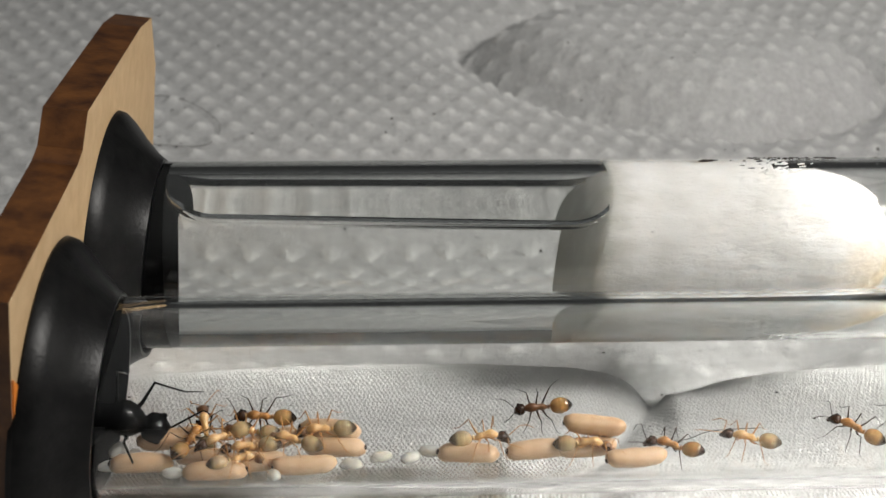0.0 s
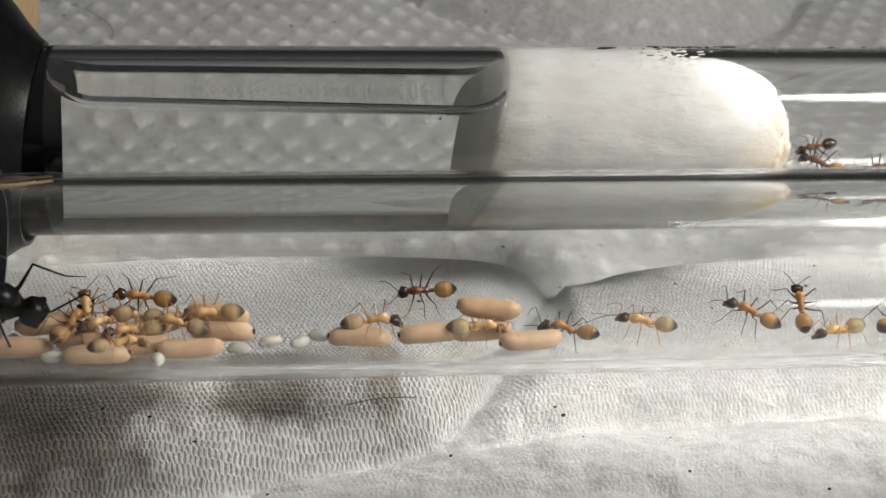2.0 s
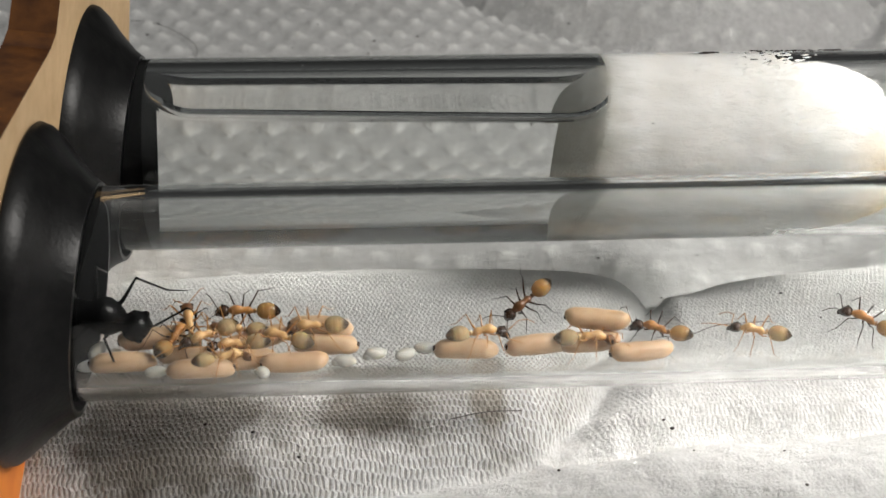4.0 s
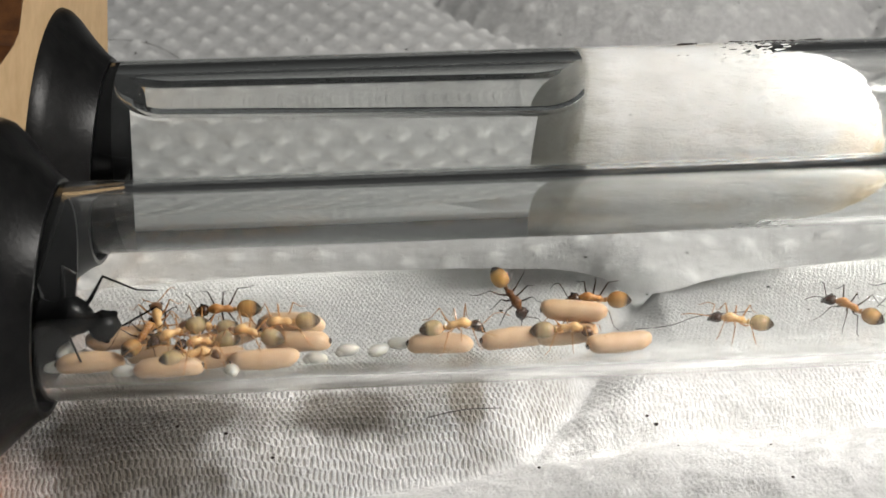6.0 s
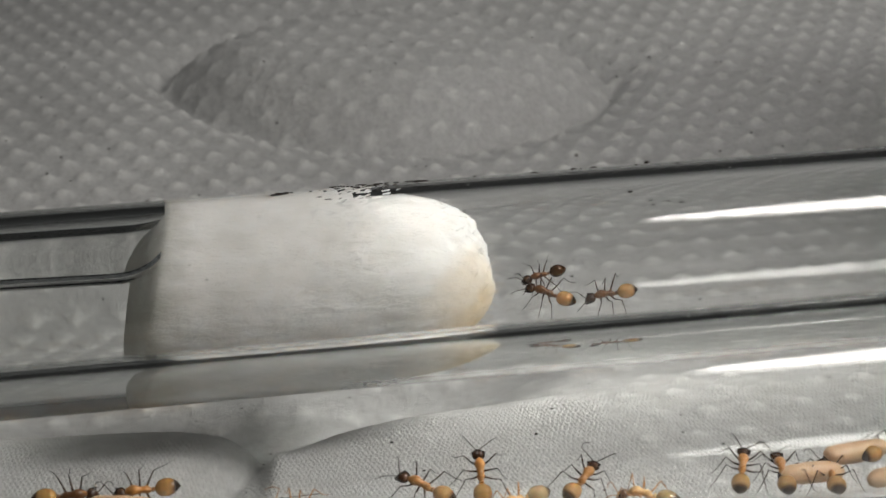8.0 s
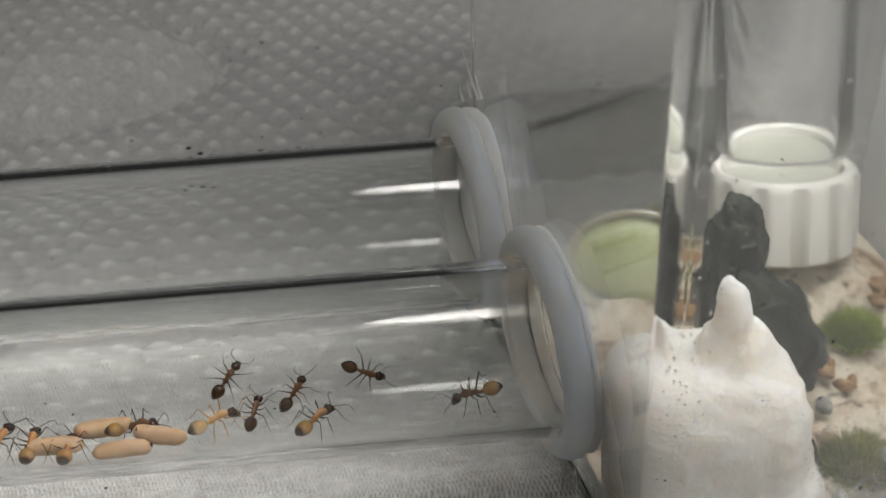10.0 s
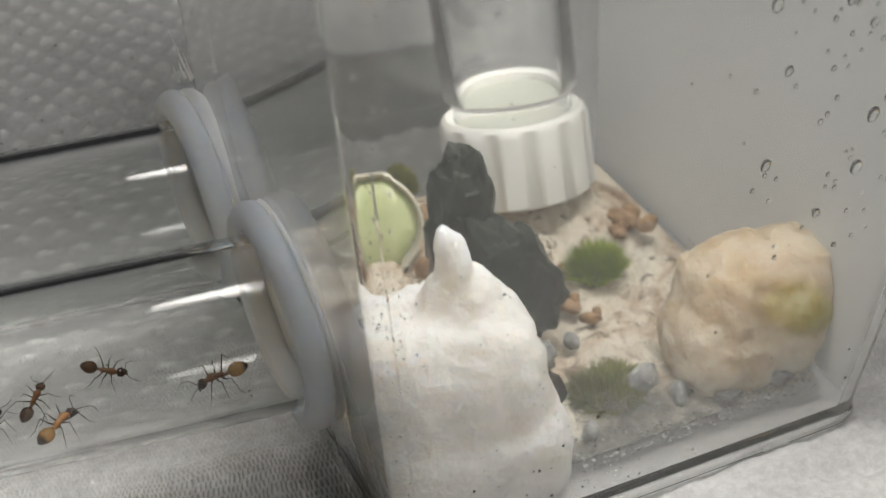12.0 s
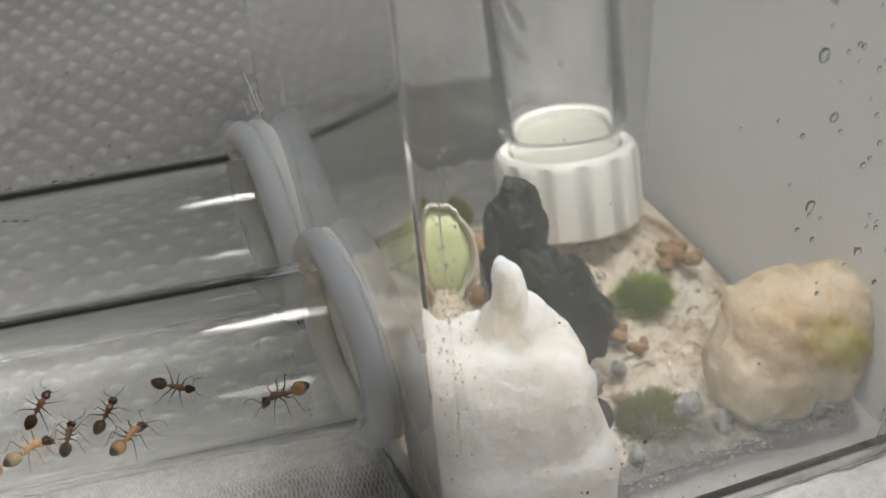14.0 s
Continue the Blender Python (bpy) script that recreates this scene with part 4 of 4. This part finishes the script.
for k, (x, y, z, rx, rz) in enumerate(((128.6, 77.6, 3.6, 1.8, 1.6), (131.0, 86.6, 5.0, 1.4, 1.8), (127.4, 75.6, 3.4, 1.1, 1.1), (132.6, 77.2, 3.2, 1.0, 0.9), (139.2, 81.5, 3.8, 1.7, 1.3), (141.8, 79.2, 3.4, 1.2, 0.8), (134.8, 88.6, 4.6, 0.9, 0.8), (151.0, 79.5, 3.0, 1.9, 1.0), (146.0, 78.6, 2.9, 1.6, 0.9))):
    thing_lump("pebble", "small grey pebble on the crust", "stone", GREY_GRIT, [((x, y, z), (rx, rx * 0.9, rz), (0, 20 * k, 30 * k))], 40 + k, 0.35, 0.9, 18, "small pebbles")
for k, (x, y, z, r) in enumerate(((146.2, 104.5, 6.2, 1.9), (147.8, 102.6, 6.0, 1.5), (144.9, 102.9, 5.8, 1.3), (136.2, 93.5, 5.0, 1.5), (137.6, 91.0, 4.8, 1.2), (134.0, 96.4, 5.2, 1.3), (136.8, 117.6, 6.6, 1.6), (126.8, 112.2, 6.2, 1.9), (124.6, 104.0, 5.6, 1.6))):
    thing_lump("seed_husk", "crumpled brown seed husk on the crust", "husk", HUSK, [((x, y, z), (r, r * 0.7, r * 0.5), (10 * k, 25 - 9 * k, 40 * k)), ((x + 0.7, y + 0.4, z + 0.2), (r * 0.6, r * 0.4, r * 0.5), (0, 40, 20 * k))], 60 + k, 0.3, 1.1, 14, "seed husks")


def build_moss(x, y, z, rx, rz, mat, seed, tall=1.0):
    """A tuft: a low cushion bristling with short blades."""
    rnd = random.Random(seed)
    ob = empty("moss_tuft", x, y, z)
    bm = bmesh.new()
    lump(bm, (0, 0, 0), (rx * 0.85, rx * 0.8, rz * 0.85), seed, 0.12, 0.7, 30)
    part("cushion", bm, mat, ob)
    bm = bmesh.new()
    for _ in range(2200):
        a, c = rnd.uniform(0, 2 * math.pi), rnd.uniform(0.05, 1)
        d = Vector((math.cos(a) * math.sqrt(1 - c * c), math.sin(a) * math.sqrt(1 - c * c), c))
        p = Vector((d.x * rx, d.y * rx * 0.9, d.z * rz)) * 0.82
        tip = p + (d + Vector((rnd.uniform(-0.5, 0.5), rnd.uniform(-0.5, 0.5), rnd.uniform(0, 0.6)))).normalized() * rnd.uniform(0.5, 1.5) * tall
        side = d.cross(Vector((rnd.random(), rnd.random(), rnd.random()))).normalized() * 0.10
        v = [bm.verts.new(q) for q in (p - side, p + side, tip)]
        bm.faces.new(v)
    o = part("blades", bm, mat, ob, smooth=False)
    tagged(ob, "small tuft of bright green moss on the crust" if mat == MOSS else "small tuft of browning moss on the crust", "moss", "moss tufts")


build_moss(140.8, 98.5, 4.6, 2.5, 1.5, MOSS, 1, 1.7)
build_moss(135.8, 82.0, 2.9, 3.6, 0.4, MOSS_DRY, 2, 1.5)
build_moss(124.8, 117.5, 6.4, 2.3, 3.4, MOSS_DRY, 3, 1.0)


def build_vial():
    """An upturned water vial standing on its ribbed cap."""
    ob = empty("water_vial", 138.0, 113.5, 5.0)
    ob.rotation_euler = (radians(-13), 0, 0)
    turn = pose(0, 0, 0, 0, -90, 0)
    bm = bmesh.new()
    rings = lathe(bm, [(1.4, 0.3), (1.4, 7.4), (1.8, 8.0), (9.2, 8.0), (10.0, 7.7), (10.4, 7.2), (10.2, 6.4), (3.0, 6.3), (3.0, 0.3)], 96, closed=True, m=turn)
    for ring in rings[2:4]:
        for k, v in enumerate(ring):
            if k % 8 < 3:
                v.co.x *= 0.95
                v.co.y *= 0.95
    part("ribbed_cap", bm, CAP_WHITE, ob, "ribbed white screw cap")
    bm = bmesh.new()
    lathe(bm, [(9.0, 5.9), (9.0, 6.2), (11.6, 6.3), (12.6, 7.2), (48, 7.4), (50, 6.9), (50, 6.6), (12.8, 6.9), (11.6, 6.0)], 72, closed=True, m=turn)
    o = part("clear_body", bm, PLASTIC, ob, "clear plastic vial body")
    o.visible_shadow = False
    bm = bmesh.new()
    lathe(bm, [(3.2, 0.3), (3.2, 6.2), (9.4, 6.2), (9.4, 0.3)], 48, closed=True, m=turn)
    part("seal", bm, SEAL, ob, "grey wet disc inside the cap")
    tagged(ob, "upturned clear water vial on a ribbed white cap", "vial")


build_vial()


def build_cup():
    ob = empty("food_cup", 120.4, 109.0, 8.6)
    facing = Matrix.Scale(1.2, 4) @ Vector((-0.25, -0.75, 0.42)).to_track_quat("X", "Z").to_matrix().to_4x4()
    bm = bmesh.new()
    lathe(bm, [(-2.6, 0.3), (-2.6, 3.4), (0.6, 4.5), (1.0, 4.6), (1.1, 4.4), (0.6, 4.1), (-2.0, 3.0), (-2.0, 0.3)], 48, closed=True, m=facing)
    part("cup", bm, MILK, ob, "milky translucent cup")
    bm = bmesh.new()
    lump(bm, (0, 0, 0), (1.5, 3.9, 3.9), 5, 0.05, 0.6, 28, facing @ Matrix.Translation((-0.3, 0, 0.2)))
    part("gel", bm, PALE_GREEN, ob, "pale green gel")
    tagged(ob, "small milky cup of pale green gel tipped on its side", "cup")


build_cup()


def on_front(x, z, out=0.0):
    """A point on the outer face of the box's front wall."""
    return Vector((x, 68 + (x - 112.2) * 0.134 - 0.21 * z - out, z))


def build_droplets():
    rnd = random.Random(5)
    big = [(140.8, 49.2, 0.55), (142.6, 43.4, 0.40), (150.7, 37.1, 0.62), (150.3, 32.3, 0.62), (142.1, 35.2, 0.50), (142.9, 31.5, 0.25), (147.5, 28.6, 0.40), (146.1, 37.9, 0.30), (146.6, 48.2, 0.50), (150.5, 44.8, 0.45), (148.9, 45.6, 0.40), (146.3, 42.5, 0.26), (145.6, 46.8, 0.26), (121.4, 53.5, 0.24), (146.5, 27.5, 0.2)]
    for _ in range(80):
        x = 137 + 17 * math.sqrt(rnd.random())
        big.append((x, rnd.uniform(24, 54), 0.05 + 0.13 * rnd.random() ** 3))
    shared = {}
    for k, (x, z, r) in enumerate(big):
        key = k if r > 0.25 else -1 - k % 5
        if key not in shared or r > 0.25:
            bm = bmesh.new()
            lump(bm, (0, 0, 0), (r * 0.85, r * 0.75, r * 1.15), k, 0.14, 1.5, 14)
            ob = finish(bm, "droplet", WATER)
            shared[key] = ob.data
        else:
            ob = new("droplet", shared[key])
        ob.location = on_front(x, z, 0.12) * 0.001
        ob.visible_shadow = False
        tagged(ob, "clear water droplet clinging to the box wall", "droplet", "droplets on the box wall")


build_droplets()


def build_mist():
    """Fine condensation on the box's front wall."""
    rnd = random.Random(21)
    bm = bmesh.new()
    for _ in range(420):
        x, z = rnd.gauss(128, 7), rnd.gauss(17, 8)
        if not 116 < x < 154 or not 2 < z < 50:
            continue
        r = rnd.uniform(0.03, 0.085)
        lump(bm, on_front(x, z, 0.03), (r, r * 0.6, r * 1.2), 0, 0, 1, 6)
    for _ in range(90):
        y, z = rnd.uniform(68, 80), rnd.gauss(38, 10)
        r = rnd.uniform(0.03, 0.09)
        lump(bm, (wall_x(y, z) + 1.1, y - 0.2 * z * (80 - y) / 12, z), (r * 0.6, r, r * 1.3), 0, 0, 1, 6)
    for _ in range(150):
        x, z = 112.2 + abs(rnd.gauss(1.2, 1.4)), rnd.uniform(3, 60)
        r = rnd.uniform(0.05, 0.14)
        lump(bm, on_front(x, z, 0.03), (r * 0.8, r * 0.5, r * rnd.uniform(1.0, 2.0)), 0, 0, 1, 7)
    ob = finish(bm, "mist", WATER)
    ob.visible_shadow = False
    tagged(ob, "fine mist of condensation on the clear box walls", "condensation", kind="stuff")


build_mist()


def build_crumbs():
    """Dirt on the box's front wall and foot and on the mattress, and dark marks on the tube."""
    rnd = random.Random(9)
    bm = bmesh.new()
    for _ in range(70):
        x = rnd.uniform(113.5, 131) if rnd.random() < 0.7 else rnd.uniform(131, 155)
        p = on_front(x, rnd.uniform(1.5, 13) if rnd.random() < 0.8 else rnd.uniform(13, 45), 0.05)
        r = rnd.uniform(0.05, 0.16)
        lump(bm, p, (r, r * 0.5, r * rnd.uniform(0.6, 1.6)), rnd.random() * 9, 0.3, 2, 6)
    tagged(finish(bm, "wall_dirt", DIRT), "dark specks of dirt stuck to the clear wall", "dirt", kind="stuff")
    bm = bmesh.new()
    for _ in range(240):
        x, y = rnd.uniform(-40, 125), 75 + 130 * rnd.random()
        r = rnd.uniform(0.06, 0.2)
        lump(bm, (x, y, mattress_height(x, y) + r * 0.4), (r, r * rnd.uniform(0.5, 1), r * 0.6), rnd.random() * 9, 0.3, 2, 6)
    for x, y, r in ((72.7, 157.5, 0.45), (74.2, 156.4, 0.4), (71.0, 159.5, 0.3), (29.5, 79.8, 0.16), (70.5, 155.8, 0.3)):
        lump(bm, (x, y, mattress_height(x, y) + r * 0.4), (r, r * 0.8, r * 0.6), x, 0.3, 2, 8)
    tagged(finish(bm, "mattress_dirt", DIRT), "dark crumbs scattered on the white mattress cover", "dirt", kind="stuff")
    bm = bmesh.new()
    top = lambda x, a: Vector((x, BACK_Y + (OUTER + 0.02) * math.sin(radians(a)), AXIS_Z + (OUTER + 0.02) * math.cos(radians(a))))
    for x, a, r in ((26.4, 12, 0.45), (26.9, 13, 0.3), (25.9, 11, 0.25), (55.3, -17, 0.22), (27.4, 14, 0.2)):
        lump(bm, top(x, a), (r, r * 0.7, 0.06), x, 0.35, 2, 8)
    # most stand in for the dark ragged fringe where the cotton leaves the glass
    for _ in range(60):
        x = rnd.uniform(30.5, 39) if rnd.random() < 0.75 else rnd.uniform(39, 90)
        r = rnd.uniform(0.06, 0.22)
        lump(bm, top(x, rnd.uniform(14, 34)), (r * 1.6, r * 0.8, 0.04), rnd.random() * 9, 0.35, 2, 6)
    tagged(finish(bm, "tube_marks", DIRT), "dark marks along the top of the glass tube", "dirt", kind="stuff")


build_crumbs()


def build_dust():
    """Pale specks and short scratches on the upper side of both tubes."""
    rnd = random.Random(31)
    bm = bmesh.new()
    for _ in range(150):
        y0 = rnd.choice((BACK_Y, FRONT_Y))
        x, a, r = rnd.uniform(-26, 104), radians(rnd.uniform(-75, 35)), rnd.uniform(0.025, 0.07)
        lump(bm, (x, y0 + (OUTER + 0.01) * math.sin(a), AXIS_Z + (OUTER + 0.01) * math.cos(a)), (r * rnd.uniform(1, 2.5), r, r * 0.6), rnd.random() * 9, 0.3, 2, 5)
    tagged(finish(bm, "glass_dust", GREY_GRIT), "tiny grey specks of dust on the glass tubes", "dust", kind="stuff")


build_dust()


def build_grit():
    rnd = random.Random(14)
    bm = bmesh.new()
    for _ in range(520):
        u = rnd.random()
        p = box_point(0.36 + 0.58 * u, 0.06 + 0.11 * rnd.random() ** 1.4)
        r = rnd.uniform(0.07, 0.22)
        lump(bm, (p.x, p.y, 2.0 + r * 0.5 + rnd.random() * 0.7), (r, r * rnd.uniform(0.6, 1), r * 0.7), rnd.random() * 9, 0.3, 2, 6)
    tagged(finish(bm, "grit", GREY_GRIT), "grey gritty soil along the foot of the clear wall", "grit", kind="stuff")


build_grit()


def fibre(name, label, points, r=0.045):
    pts = [Vector(p) for p in points]
    fine = []
    for i in range(len(pts) - 1):
        p0, p1, p2, p3 = pts[max(i - 1, 0)], pts[i], pts[i + 1], pts[min(i + 2, len(pts) - 1)]
        for k in range(6):
            t = k / 6
            fine.append(0.5 * (2 * p1 + (p2 - p0) * t + (2 * p0 - 5 * p1 + 4 * p2 - p3) * t * t + (3 * p1 - p0 - 3 * p2 + p3) * t ** 3))
    fine.append(pts[-1])
    bm = bmesh.new()
    tube_line(bm, fine, r, 5)
    tagged(finish(bm, name, FIBRE), label, "hair", "loose hairs")


def lying(*flat):
    return [(x, y, max(mattress_height(x + d, y + e) for d in (-1, 0, 1) for e in (-1, 0, 1)) + 0.05) for x, y in flat]


fibre("hair", "fine grey hair looped on the mattress cover", lying((-35.8, 180.4), (-31.9, 180.9), (-27.7, 177.6), (-24.3, 171.5), (-25.9, 166.2), (-32.4, 165.4)))
fibre("hair", "long fine hair lying inside the tube beside the brood", [(18.4, 88.1, 8.5), (21.2, 88.3, 8.6), (23.6, 89.1, 8.9), (27.8, 89.3, 9.0)], 0.04)
fibre("hair", "short fine hair on the mattress cover", lying((2.0, 87.6), (5.0, 88.2), (8.0, 88.6)), 0.04)


def build_block():
    ob_bm = bmesh.new()
    # flat dark slab, its outline placed to fit the camera's view
    outline = [(107, 144), (107.2, 153), (109, 158), (113, 162.5), (118, 164), (143, 162), (142, 144)]
    lo = [ob_bm.verts.new((x, y, -2)) for x, y in outline]
    hi = [ob_bm.verts.new((x, y, 2.0)) for x, y in outline]
    ob_bm.faces.new(lo[::-1])
    ob_bm.faces.new(hi)
    for k in range(len(outline)):
        j = (k + 1) % len(outline)
        ob_bm.faces.new((lo[k], lo[j], hi[j], hi[k]))
    rounded(ob_bm, 0.6, 2)
    tagged(finish(ob_bm, "dark_slab", DARK_GREY), "flat dark grey slab lying behind the box", "tray")


build_block()
thing_lump("seed_husk", "thin brown husk caught at the foot of the clear wall", "husk", HUSK, [((115.6, 66.6, 3.6), (1.0, 0.25, 1.5), (0, 25, 10)), ((114.9, 66.8, 4.8), (0.5, 0.2, 0.9), (0, -20, 0))], 90, 0.2, 1.0, 14, "seed husks")
thing_lump("seed_husk", "dark seed husk beside the cotton wad", "husk", DIRT, [((130.4, 80.5, 6.2), (1.0, 0.9, 2.0), (0, -12, 0))], 91, 0.15, 0.8, 14, "seed husks")
thing_lump("leaf_scrap", "bright green leaf scrap beside the box", "leaf", MOSS, [((158.6, 63.0, 1.4), (3.4, 2.8, 1.5), (0, 0, 30))], 92, 0.1, 0.3, 18)


# ---- what moves ----
def motions():
    """Four ants shift and turn; the rest stay where they are."""
    def at(tube_y, *rows):
        return [(t, on_glass(tube_y, x, a, h)) for t, x, a, h in rows]

    def on_pile(*rows):
        return [(t, on_glass(FRONT_Y, x, a, h, 0.8)) for t, x, a, h in rows]

    walk(WALKER_A, at(FRONT_Y, (0, 9.0, 42, 184), (2.0, 8.2, 43, 182), (2.5, 8.1, 43, 188), (3.0, 7.9, 42, 212), (5.3, 8.2, 43, 222), (5.7, 8.6, 42, 240), (6.0, 8.9, 41, 298), (6.3, 8.9, 40, 345), (6.5, 8.9, 40, 360), (7.5, 9.6, 38, 360), (14, 9.6, 38, 360)))
    walk(WALKER_B, at(FRONT_Y, (0, 19.6, 4, 152), (3.2, 19.5, 4, 152), (4.2, 17.8, 20, 158), (5.3, 15.6, 36, 168), (6.2, 15.2, 37, 174), (6.8, 14.7, 37, 180), (14, 14.6, 37, 180)))
    walk(WALKER_D, on_pile((0, -13.8, 36, 176), (2.0, -14.2, 40, 172), (2.5, -14.4, 42, 160), (3.0, -14.3, 41, 166), (5.5, -13.7, 38, 184), (6.0, -13.4, 38, 180), (7.0, -14.4, 34, 186), (14, -14.4, 34, 186)))
    walk(WALKER_C, at(BACK_Y, (0, 56.0, 26, 186), (7.5, 54.9, 26, 185), (8.5, 54.6, 23, 184), (9.0, 52.6, 10, 188), (9.2, 51.9, 8, 186), (14, 51.6, 8, 184)))


motions()
